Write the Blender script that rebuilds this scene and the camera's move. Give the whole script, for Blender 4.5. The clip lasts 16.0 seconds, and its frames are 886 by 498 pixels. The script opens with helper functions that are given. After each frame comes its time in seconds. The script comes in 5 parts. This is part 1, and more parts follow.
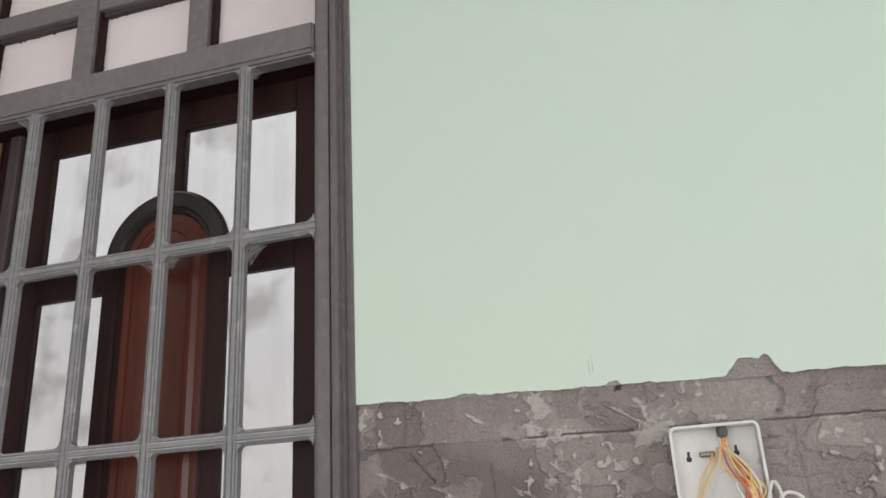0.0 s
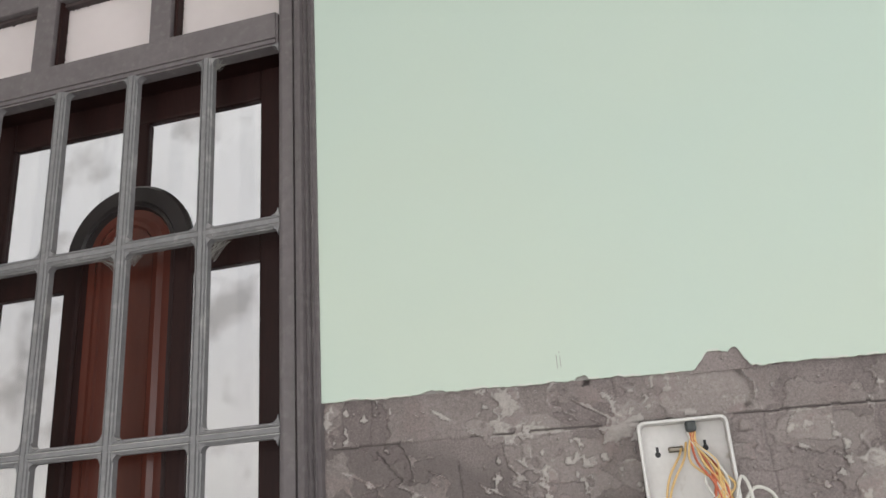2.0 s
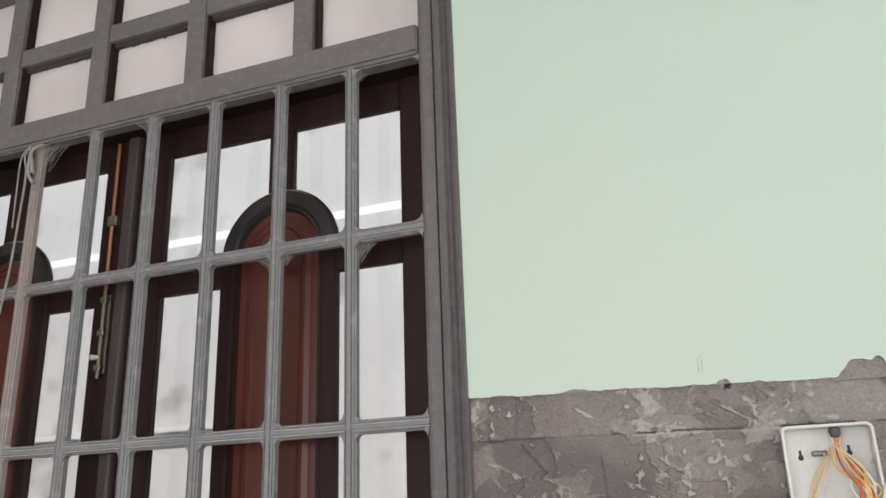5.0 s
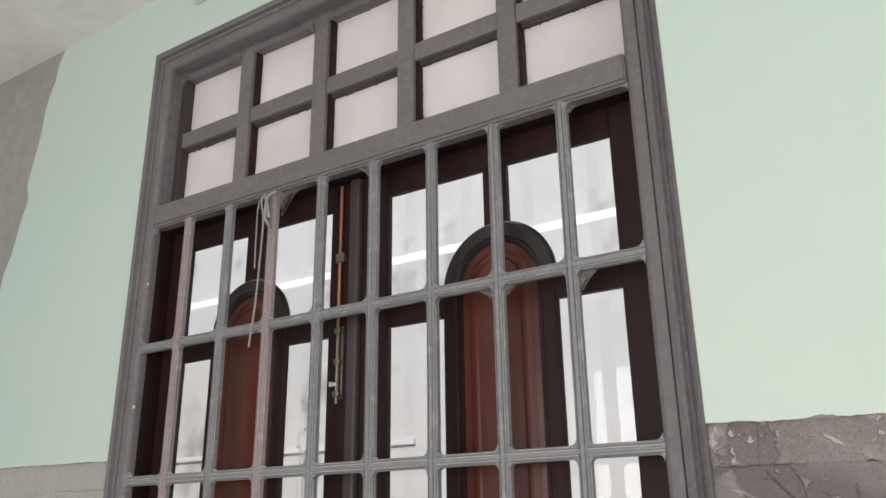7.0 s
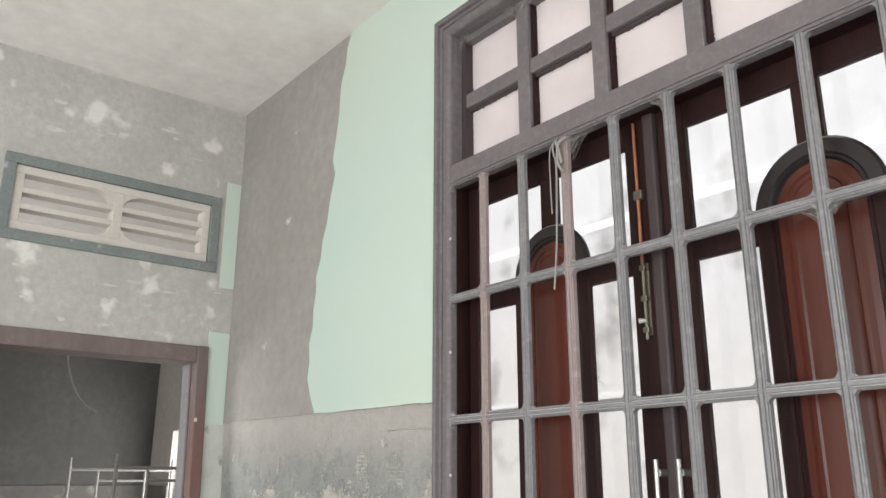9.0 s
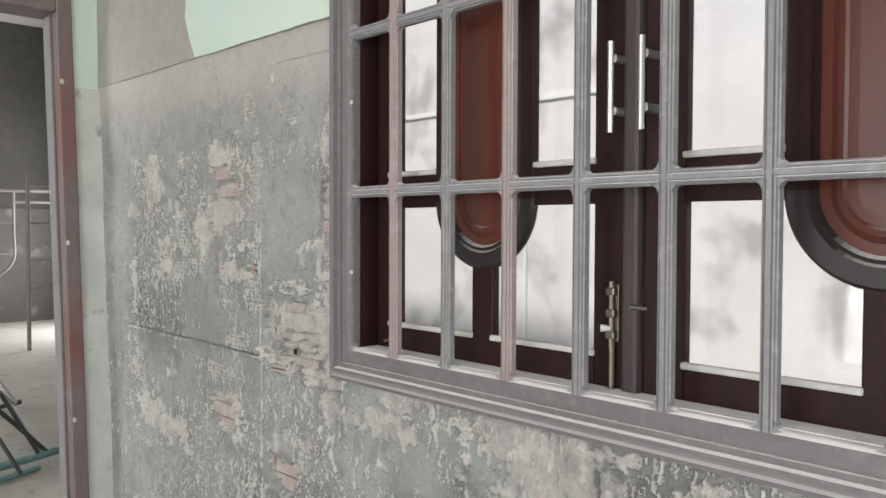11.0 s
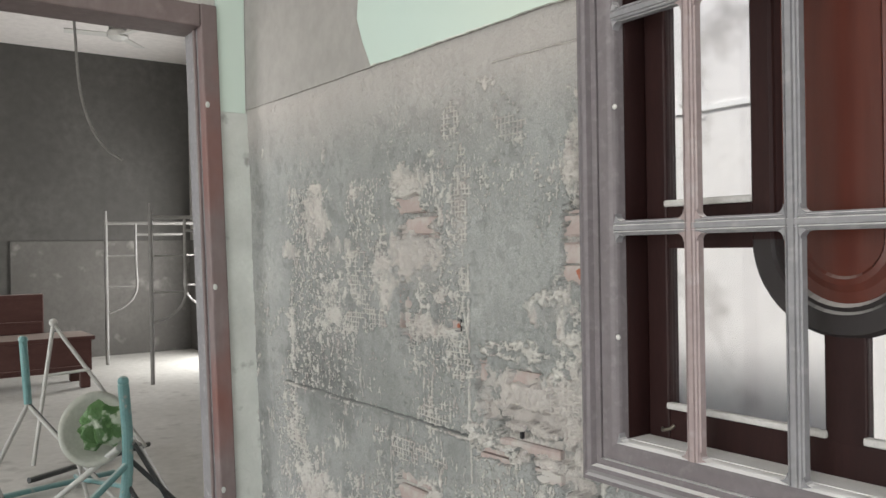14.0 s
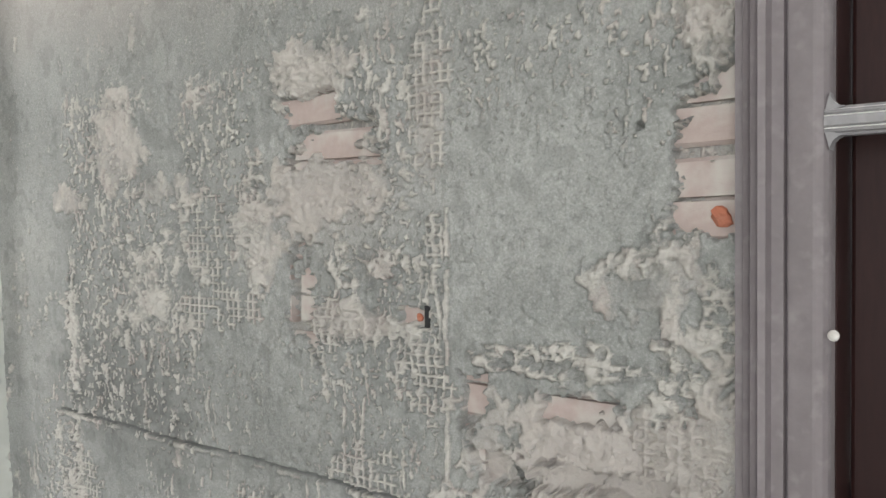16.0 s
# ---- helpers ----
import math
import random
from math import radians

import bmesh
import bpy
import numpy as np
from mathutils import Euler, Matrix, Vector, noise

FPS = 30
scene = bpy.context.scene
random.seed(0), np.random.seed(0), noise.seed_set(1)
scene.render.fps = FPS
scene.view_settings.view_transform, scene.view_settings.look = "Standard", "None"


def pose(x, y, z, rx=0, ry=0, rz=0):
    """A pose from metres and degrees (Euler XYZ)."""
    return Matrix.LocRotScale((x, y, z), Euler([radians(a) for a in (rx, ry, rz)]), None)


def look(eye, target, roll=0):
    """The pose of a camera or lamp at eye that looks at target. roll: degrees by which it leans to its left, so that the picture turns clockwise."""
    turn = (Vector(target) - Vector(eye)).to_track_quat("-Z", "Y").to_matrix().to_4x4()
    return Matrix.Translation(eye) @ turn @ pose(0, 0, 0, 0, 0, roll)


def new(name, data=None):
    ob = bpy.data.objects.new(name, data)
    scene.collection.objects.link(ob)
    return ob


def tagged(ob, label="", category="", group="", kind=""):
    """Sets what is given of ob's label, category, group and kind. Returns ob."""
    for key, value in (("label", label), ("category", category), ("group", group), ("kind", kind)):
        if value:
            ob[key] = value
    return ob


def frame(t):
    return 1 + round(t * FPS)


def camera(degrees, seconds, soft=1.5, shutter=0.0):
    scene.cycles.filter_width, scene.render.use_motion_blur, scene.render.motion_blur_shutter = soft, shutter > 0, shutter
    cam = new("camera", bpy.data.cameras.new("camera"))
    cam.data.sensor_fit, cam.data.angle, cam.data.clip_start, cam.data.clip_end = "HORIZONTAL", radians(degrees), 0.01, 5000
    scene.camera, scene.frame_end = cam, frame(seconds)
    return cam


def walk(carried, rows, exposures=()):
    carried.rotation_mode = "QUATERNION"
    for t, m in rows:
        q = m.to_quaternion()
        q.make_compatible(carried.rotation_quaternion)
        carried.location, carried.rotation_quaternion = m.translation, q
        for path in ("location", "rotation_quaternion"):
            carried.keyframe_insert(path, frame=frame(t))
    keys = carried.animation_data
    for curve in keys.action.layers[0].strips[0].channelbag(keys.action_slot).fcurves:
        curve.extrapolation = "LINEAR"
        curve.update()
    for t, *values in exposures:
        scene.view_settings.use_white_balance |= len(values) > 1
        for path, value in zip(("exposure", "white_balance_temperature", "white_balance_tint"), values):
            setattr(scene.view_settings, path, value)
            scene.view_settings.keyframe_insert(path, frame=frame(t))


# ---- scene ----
cam = camera(57.9, 16.0)
PATH = [
    (0, (1.969, -1.169, 1.496), (1.47, 0.643, 2.18), -3.3),
    (0.5, (1.954, -1.154, 1.506), (1.436, 0.649, 2.199), -3.1),
    (1, (1.959, -1.146, 1.506), (1.459, 0.665, 2.193), -3.5),
    (1.5, (1.987, -1.138, 1.504), (1.499, 0.681, 2.178), -4.0),
    (2, (1.992, -1.139, 1.505), (1.525, 0.689, 2.169), -4.2),
    (2.5, (1.988, -1.143, 1.514), (1.502, 0.681, 2.174), -4.0),
    (3, (1.978, -1.162, 1.518), (1.427, 0.636, 2.2), -3.4),
    (3.2, (1.973, -1.169, 1.519), (1.401, 0.619, 2.209), -3.1),
    (5.3, (1.917, -1.265, 1.534), (1.246, 0.515, 2.15), -1.8),
    (5.5, (1.916, -1.273, 1.539), (1.236, 0.503, 2.158), -1.6),
    (6, (1.91, -1.283, 1.549), (1.172, 0.462, 2.189), -1.4),
    (6.5, (1.886, -1.315, 1.545), (1.021, 0.366, 2.198), -1.0),
    (7, (1.854, -1.355, 1.545), (0.835, 0.235, 2.204), -0.8),
    (7.5, (1.841, -1.383, 1.537), (0.662, 0.087, 2.206), -0.3),
    (8, (1.824, -1.429, 1.524), (0.511, -0.067, 2.172), -0.4),
    (8.2, (1.818, -1.446, 1.518), (0.455, -0.128, 2.155), -0.6),
    (10.3, (1.561, -1.292, 1.373), (-0.051, -0.162, 1.727), -0.3),
    (10.5, (1.502, -1.219, 1.317), (-0.08, -0.019, 1.558), -0.1),
    (11, (1.447, -1.049, 1.249), (-0.025, 0.303, 1.191), 0.2),
    (11.5, (1.329, -1.032, 1.235), (-0.159, 0.289, 1.035), -0.2),
    (12, (1.145, -1.092, 1.239), (-0.454, 0.089, 1.026), -0.8),
    (12.5, (1.091, -1.134, 1.252), (-0.593, -0.072, 1.056), -0.5),
    (13, (1.101, -1.137, 1.274), (-0.594, -0.085, 1.131), -0.4),
    (13.5, (1.072, -1.103, 1.298), (-0.591, 0.007, 1.239), -0.6),
    (14, (0.895, -0.991, 1.295), (-0.727, 0.18, 1.292), -0.9),
    (14.5, (0.73, -0.888, 1.3), (-0.831, 0.362, 1.278), -1.7),
    (15, (0.566, -0.86, 1.238), (-0.905, 0.493, 1.155), -2.2),
    (15.5, (0.343, -0.853, 1.238), (-1.019, 0.61, 1.172), -1.3),
    (16, (0.15, -0.719, 1.239), (-1.067, 0.868, 1.182), -0.6),
]
walk(cam, [(t, look(eye, target, roll)) for t, eye, target, roll in PATH],
     ((0, -0.54), (3.2, -0.54), (5.5, -0.42), (7.0, -0.34), (8.2, -0.04), (10.5, 0.10), (11.5, -0.05), (12.1, 0.12), (12.6, 0.38), (13.0, 0.44), (13.5, 0.10), (14.2, -0.02), (15, 0.14), (15.5, 0.02), (16, 0.12)))

# ---- daylight ----
world = bpy.data.worlds.new("world")
scene.world = world
world.use_nodes = True
wn = world.node_tree.nodes
sky = wn.new("ShaderNodeTexSky")
sky.sky_type, sky.sun_disc = "NISHITA", False
sky.sun_elevation, sky.sun_rotation = radians(55), radians(192)
world.node_tree.links.new(sky.outputs[0], wn["Background"].inputs[0])
wn["Background"].inputs[1].default_value = 0.13

sun = new("sun", bpy.data.lights.new("sun", "SUN"))
sun.data.energy, sun.data.angle, sun.data.color = 5.0, radians(4), (1.0, 0.97, 0.93)
sun.matrix_world = look((0, 0, 20), (2.9, 13.7, 0))


def window_light(name, eye, target, sx, sy, watts, color):
    """An area lamp in an opening of the shell, in place of daylight."""
    lamp = new(name, bpy.data.lights.new(name, "AREA"))
    lamp.data.shape, lamp.data.size, lamp.data.size_y = "RECTANGLE", sx, sy
    lamp.data.energy, lamp.data.color = watts, color
    lamp.matrix_world = look(eye, target)
    return lamp


window_light("daylight_front_opening", (1.2, -4.45, 1.55), (0.4, 0, 2.0), 4.0, 2.5, 148, (1.0, 0.985, 0.985))
# added fill from an invented east opening, to brighten the left wall
window_light("fill_side_opening", (5.15, -2.2, 1.6), (-1.5, -1.2, 1.9), 1.8, 2.3, 100, (1.0, 0.99, 1.0))
window_light("daylight_back_room", (-8.3, 2.62, 1.1), (-8.3, 0, 1.3), 1.3, 2.0, 90, (1.0, 0.99, 0.98))
# added fill, no such window known: lifts the floor behind the doorway
window_light("fill_back_room_side", (-4.2, -4.45, 1.6), (-4.6, 0, 1.2), 2.2, 2.0, 150, (1.0, 0.99, 0.98))


# ---- materials ----
def material(name, rough=0.8, metal=0.0):
    m = bpy.data.materials.new(name)
    m.use_nodes = True
    nt = m.node_tree
    b = nt.nodes["Principled BSDF"]
    b.inputs["Roughness"].default_value, b.inputs["Metallic"].default_value = rough, metal
    b.inputs["Specular IOR Level"].default_value = 0.3
    return m, nt, b


def node(nt, kind, **inputs):
    n = nt.nodes.new("ShaderNode" + kind)
    for k, v in inputs.items():
        n.inputs[k].default_value = v
    return n


def noise_tex(nt, scale, detail=4.0, rough=0.55, stretch=(1, 1, 1), space="Object"):
    c = node(nt, "TexCoord")
    mp = node(nt, "Mapping")
    mp.inputs["Scale"].default_value = stretch
    n = node(nt, "TexNoise", Scale=scale, Detail=detail, Roughness=rough)
    nt.links.new(c.outputs[space], mp.inputs[0])
    nt.links.new(mp.outputs[0], n.inputs["Vector"])
    return n.outputs["Fac"]


def ramp(nt, fac, a, b):
    r = node(nt, "MapRange")
    r.inputs["From Min"].default_value, r.inputs["From Max"].default_value = a, b
    nt.links.new(fac, r.inputs["Value"])
    return r.outputs[0]


def mix(nt, fac, a, b):
    m = nt.nodes.new("ShaderNodeMix")
    m.data_type = "RGBA"
    for sock, v in ((m.inputs[0], fac), (m.inputs[6], a), (m.inputs[7], b)):
        if isinstance(v, (tuple, float, int)):
            sock.default_value = (*v, 1) if isinstance(v, tuple) else v
        else:
            nt.links.new(v, sock)
    return m.outputs[2]


def bump(nt, b, fac, strength, dist):
    n = node(nt, "Bump", Strength=strength, Distance=dist)
    nt.links.new(fac, n.inputs["Height"])
    nt.links.new(n.outputs[0], b.inputs["Normal"])


def up_dust(nt, lo=0.62, hi=0.92):
    """How far a face looks upwards, where dust settles."""
    g = node(nt, "NewGeometry")
    s = node(nt, "SeparateXYZ")
    nt.links.new(g.outputs["True Normal"], s.inputs[0])
    return ramp(nt, s.outputs["Z"], lo, hi)


def mottled(name, c1, c2, scale, rough=0.8, bump_scale=60, bump_s=0.3, bump_d=0.002, spots=None, dust=None, stretch=(1, 1, 1), metal=0.0, settle=(0.62, 0.92)):
    """Two colours in broad stains, a finer grain, a fine relief; spots adds flecks, dust settles on upper faces."""
    m, nt, b = material(name, rough, metal)
    col = mix(nt, ramp(nt, noise_tex(nt, scale, 5, 0.6, stretch), 0.35, 0.65), c1, c2)
    fine = noise_tex(nt, scale * 9, 4, 0.6, stretch)
    col = mix(nt, ramp(nt, fine, 0.2, 0.85), col, tuple(v * 0.82 for v in c1))
    if spots:
        colour, sc, lo, hi = spots
        col = mix(nt, ramp(nt, noise_tex(nt, sc, 3, 0.5), lo, hi), col, colour)
    if dust:
        col = mix(nt, up_dust(nt, *settle), col, dust)
    nt.links.new(col, b.inputs["Base Color"])
    bump(nt, b, noise_tex(nt, bump_scale, 5, 0.6), bump_s, bump_d)
    return m


m, nt, b = material("mint_paint", 0.5)
MINT = m
mc = mix(nt, ramp(nt, noise_tex(nt, 0.9, 3), 0.3, 0.7), (0.502, 0.572, 0.496), (0.455, 0.568, 0.522))
mc = mix(nt, ramp(nt, noise_tex(nt, 120, 2), 0.80, 0.83), mc, (0.30, 0.33, 0.29))
nt.links.new(mc, b.inputs["Base Color"])
bump(nt, b, noise_tex(nt, 30, 6, 0.6), 0.08, 0.003)
PAINT_EDGE = mottled("chipped_filler_edge", (0.64, 0.66, 0.61), (0.54, 0.555, 0.51), 30, 0.9, 90, 0.5, 0.003)
SKIM = mottled("grey_skim_plaster", (0.30, 0.285, 0.268), (0.36, 0.345, 0.325), 2.2, 0.9, 40, 0.25, 0.003, ((0.52, 0.50, 0.47), 7.0, 0.71, 0.76))
SKIM_PATCHY = mottled("patchy_skim_plaster", (0.41, 0.402, 0.378), (0.51, 0.50, 0.475), 3.5, 0.9, 40, 0.4, 0.004, ((0.62, 0.61, 0.58), 6.5, 0.60, 0.68))
PALE = mottled("pale_old_plaster", (0.56, 0.58, 0.54), (0.40, 0.41, 0.38), 7, 0.9, 50, 0.6, 0.005, ((0.27, 0.27, 0.25), 12, 0.64, 0.72))
CEILING = mottled("ceiling_paint", (0.80, 0.765, 0.735), (0.84, 0.805, 0.775), 1.2, 0.9, 60, 0.1, 0.002)
STEEL_PAINT = mottled("faded_grey_brown_paint", (0.140, 0.123, 0.127), (0.178, 0.160, 0.165), 5, 0.55, 160, 0.25, 0.0008, ((0.195, 0.178, 0.18), 60, 0.55, 0.85), dust=(0.76, 0.75, 0.73), settle=(0.50, 0.92))
BAR_GREY = mottled("dusty_grey_bar_paint", (0.198, 0.193, 0.200), (0.255, 0.250, 0.256), 9, 0.5, 160, 0.25, 0.0008, ((0.33, 0.32, 0.315), 30, 0.58, 0.8), dust=(0.82, 0.81, 0.79), settle=(0.60, 0.92))
BAR_PINK = mottled("dusty_pinkish_bar_paint", (0.285, 0.225, 0.220), (0.33, 0.275, 0.265), 9, 0.5, 160, 0.25, 0.0008, ((0.36, 0.32, 0.31), 30, 0.58, 0.8), dust=(0.82, 0.80, 0.78), settle=(0.60, 0.92))
DARK_WOOD = mottled("dark_stained_wood", (0.0195, 0.0080, 0.0074), (0.029, 0.0116, 0.0104), 6, 0.5, 120, 0.15, 0.0006, stretch=(6, 6, 0.8), dust=(0.50, 0.48, 0.45))
DARK_WOOD.node_tree.nodes["Principled BSDF"].inputs["Specular IOR Level"].default_value = 0.16
RING_WOOD = mottled("near_black_varnish", (0.020, 0.0165, 0.0165), (0.030, 0.024, 0.024), 6, 0.38, 120, 0.15, 0.0006, dust=(0.50, 0.48, 0.45))
RED_WOOD = mottled("reddish_wood_panel", (0.090, 0.0245, 0.0165), (0.060, 0.0175, 0.0125), 5, 0.24, 140, 0.12, 0.0006, stretch=(7, 7, 0.6), dust=(0.42, 0.38, 0.34))
ASTRAGAL = mottled("dull_purplish_brown_paint", (0.050, 0.036, 0.037), (0.066, 0.050, 0.050), 6, 0.5, 120, 0.15, 0.0006, stretch=(6, 6, 0.8), dust=(0.50, 0.48, 0.45))
DOOR_PAINT = mottled("worn_brown_door_paint", (0.150, 0.114, 0.109), (0.200, 0.163, 0.158), 4, 0.6, 90, 0.3, 0.001, ((0.20, 0.16, 0.155), 14, 0.62, 0.75), dust=(0.45, 0.43, 0.40), stretch=(1, 1, 0.45))
DOOR_WORN = mottled("door_paint_worn_to_red", (0.150, 0.114, 0.109), (0.200, 0.163, 0.158), 4, 0.6, 90, 0.3, 0.001, ((0.165, 0.062, 0.048), 2.6, 0.46, 0.74), dust=(0.45, 0.43, 0.40), stretch=(1, 1, 0.45))
CREAM = mottled("cream_vent_block", (0.60, 0.56, 0.52), (0.52, 0.485, 0.45), 8, 0.9, 70, 0.3, 0.002)
VENT_TEAL = mottled("teal_grey_concrete", (0.175, 0.20, 0.195), (0.24, 0.26, 0.25), 9, 0.9, 80, 0.4, 0.002, ((0.42, 0.42, 0.40), 18, 0.66, 0.74))
FLOOR_DUST = mottled("dusty_concrete_floor", (0.50, 0.49, 0.455), (0.58, 0.568, 0.535), 1.6, 0.95, 30, 0.35, 0.004, ((0.36, 0.345, 0.32), 5, 0.6, 0.75))
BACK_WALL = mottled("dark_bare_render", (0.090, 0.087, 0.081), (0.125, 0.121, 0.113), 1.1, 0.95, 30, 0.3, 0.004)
# side render is paler than the end wall: daylight on it put into the colour
BACK_SIDE_LIT = mottled("grey_render_daylit", (0.40, 0.378, 0.35), (0.46, 0.438, 0.41), 1.4, 0.95, 30, 0.3, 0.004)
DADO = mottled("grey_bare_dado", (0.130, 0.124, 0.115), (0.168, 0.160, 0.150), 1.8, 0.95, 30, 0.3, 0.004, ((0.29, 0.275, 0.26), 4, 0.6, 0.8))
TEAL = mottled("chipped_teal_paint", (0.165, 0.325, 0.325), (0.215, 0.375, 0.37), 12, 0.5, 140, 0.2, 0.0008, ((0.35, 0.36, 0.34), 25, 0.62, 0.72), dust=(0.42, 0.50, 0.48))
WHITE_TUBE = mottled("dusty_white_tube", (0.50, 0.50, 0.47), (0.58, 0.575, 0.545), 15, 0.5, 140, 0.2, 0.0008)
DARK_TUBE = mottled("dark_grey_tube", (0.060, 0.066, 0.066), (0.11, 0.115, 0.115), 14, 0.5, 140, 0.2, 0.0008, dust=(0.3, 0.3, 0.28))
GALV = mottled("galvanised_tube", (0.23, 0.222, 0.21), (0.30, 0.29, 0.275), 10, 0.5, 140, 0.2, 0.0008)
BENCH_WOOD = mottled("brown_bench_wood", (0.080, 0.034, 0.029), (0.105, 0.050, 0.043), 3, 0.45, 60, 0.2, 0.001, stretch=(1, 1, 5), dust=(0.36, 0.30, 0.27))
PLASTIC_WHITE = mottled("white_plastic", (0.64, 0.635, 0.60), (0.56, 0.555, 0.525), 6, 0.4, 120, 0.1, 0.0006)
BASIN_PLASTIC = mottled("milky_plastic", (0.47, 0.49, 0.43), (0.53, 0.545, 0.49), 6, 0.4, 120, 0.1, 0.0006)
BAG_GREEN = mottled("green_plastic_bag", (0.085, 0.18, 0.06), (0.17, 0.29, 0.13), 18, 0.4, 60, 0.3, 0.003, ((0.52, 0.58, 0.47), 16, 0.53, 0.62))
BOX_WHITE = mottled("white_junction_box_plastic", (0.68, 0.66, 0.645), (0.60, 0.58, 0.565), 14, 0.45, 130, 0.1, 0.0006, ((0.42, 0.38, 0.34), 30, 0.66, 0.76))
WIRE_YELLOW = mottled("yellow_wire", (0.68, 0.43, 0.16), (0.72, 0.55, 0.30), 30, 0.4)
WIRE_ORANGE = mottled("orange_wire", (0.52, 0.15, 0.08), (0.44, 0.10, 0.06), 30, 0.4)
WIRE_WHITE = mottled("white_cable", (0.66, 0.64, 0.60), (0.58, 0.56, 0.52), 30, 0.5)
# black for the shade inside holes, put on solid pieces
HOLE_SHADE = mottled("hole_shade_black", (0.02, 0.02, 0.022), (0.03, 0.03, 0.03), 20, 0.5)
CHROME = mottled("dull_chrome", (0.46, 0.455, 0.445), (0.38, 0.375, 0.365), 30, 0.35, metal=0.8, dust=(0.6, 0.58, 0.55))
BRASS = mottled("tarnished_brass", (0.17, 0.15, 0.12), (0.24, 0.215, 0.175), 40, 0.4, metal=0.7)
COPPER = mottled("copper_rod", (0.46, 0.20, 0.11), (0.38, 0.16, 0.09), 40, 0.35, metal=0.7)
COBWEB = mottled("grey_cobweb_string", (0.31, 0.295, 0.28), (0.23, 0.22, 0.205), 50, 0.9)
BRICK = mottled("dusty_pink_brick", (0.37, 0.302, 0.278), (0.40, 0.350, 0.325), 9, 0.95, 120, 0.5, 0.0015, ((0.42, 0.40, 0.37), 16, 0.46, 0.62))
BRICK_RAW = mottled("broken_red_brick", (0.36, 0.12, 0.07), (0.34, 0.16, 0.11), 40, 0.95, 120, 0.5, 0.0015)
OUT_WALL = mottled("stained_white_outer_wall", (0.80, 0.79, 0.775), (0.70, 0.69, 0.68), 1.8, 0.9, 25, 0.2, 0.004, ((0.42, 0.405, 0.39), 2.6, 0.57, 0.72))
OUT_LEDGE = mottled("white_outer_trim", (0.86, 0.86, 0.85), (0.80, 0.80, 0.79), 6, 0.8)
OUT_GROUND = mottled("outer_concrete", (0.55, 0.54, 0.52), (0.62, 0.61, 0.59), 1.5, 0.9, 25, 0.3, 0.004)
ROOFING = mottled("pale_roof_sheet", (0.55, 0.55, 0.55), (0.62, 0.62, 0.62), 2, 0.6)
BEAD_DUST = mottled("dust_covered_bead", (0.46, 0.445, 0.42), (0.58, 0.565, 0.54), 30, 0.9, 120, 0.3, 0.001)
SILL_DUST = mottled("dust_on_dark_sill", (0.76, 0.75, 0.73), (0.66, 0.65, 0.63), 12, 0.95, 140, 0.3, 0.001, ((0.25, 0.22, 0.21), 22, 0.70, 0.78))
LEAF = mottled("grey_dry_leaf", (0.46, 0.45, 0.42), (0.54, 0.53, 0.50), 9, 0.6)


def glass_material(name, rough, tint):
    m, nt, b = material(name, rough)
    b.inputs["Transmission Weight"].default_value = 1.0
    b.inputs["IOR"].default_value = 1.45
    c = mix(nt, ramp(nt, noise_tex(nt, 9, 4), 0.4, 0.7), tint, tuple(v * 0.97 for v in tint))
    nt.links.new(c, b.inputs["Base Color"])
    return m


GLASS = glass_material("dusty_clear_glass", 0.03, (0.97, 0.965, 0.96))

m, nt, b = material("frosted_glass", 0.5)
FROSTED = m
fc = mix(nt, ramp(nt, noise_tex(nt, 5, 5), 0.35, 0.7), (0.88, 0.83, 0.825), (0.80, 0.75, 0.742))
nt.links.new(fc, b.inputs["Base Color"])
b.inputs["Specular IOR Level"].default_value = 0.2
tr = node(nt, "BsdfTranslucent")
nt.links.new(fc, tr.inputs["Color"])
ms = node(nt, "MixShader", Fac=0.6)
nt.links.new(b.outputs[0], ms.inputs[1])
nt.links.new(tr.outputs[0], ms.inputs[2])
nt.links.new(ms.outputs[0], nt.nodes["Material Output"].inputs[0])


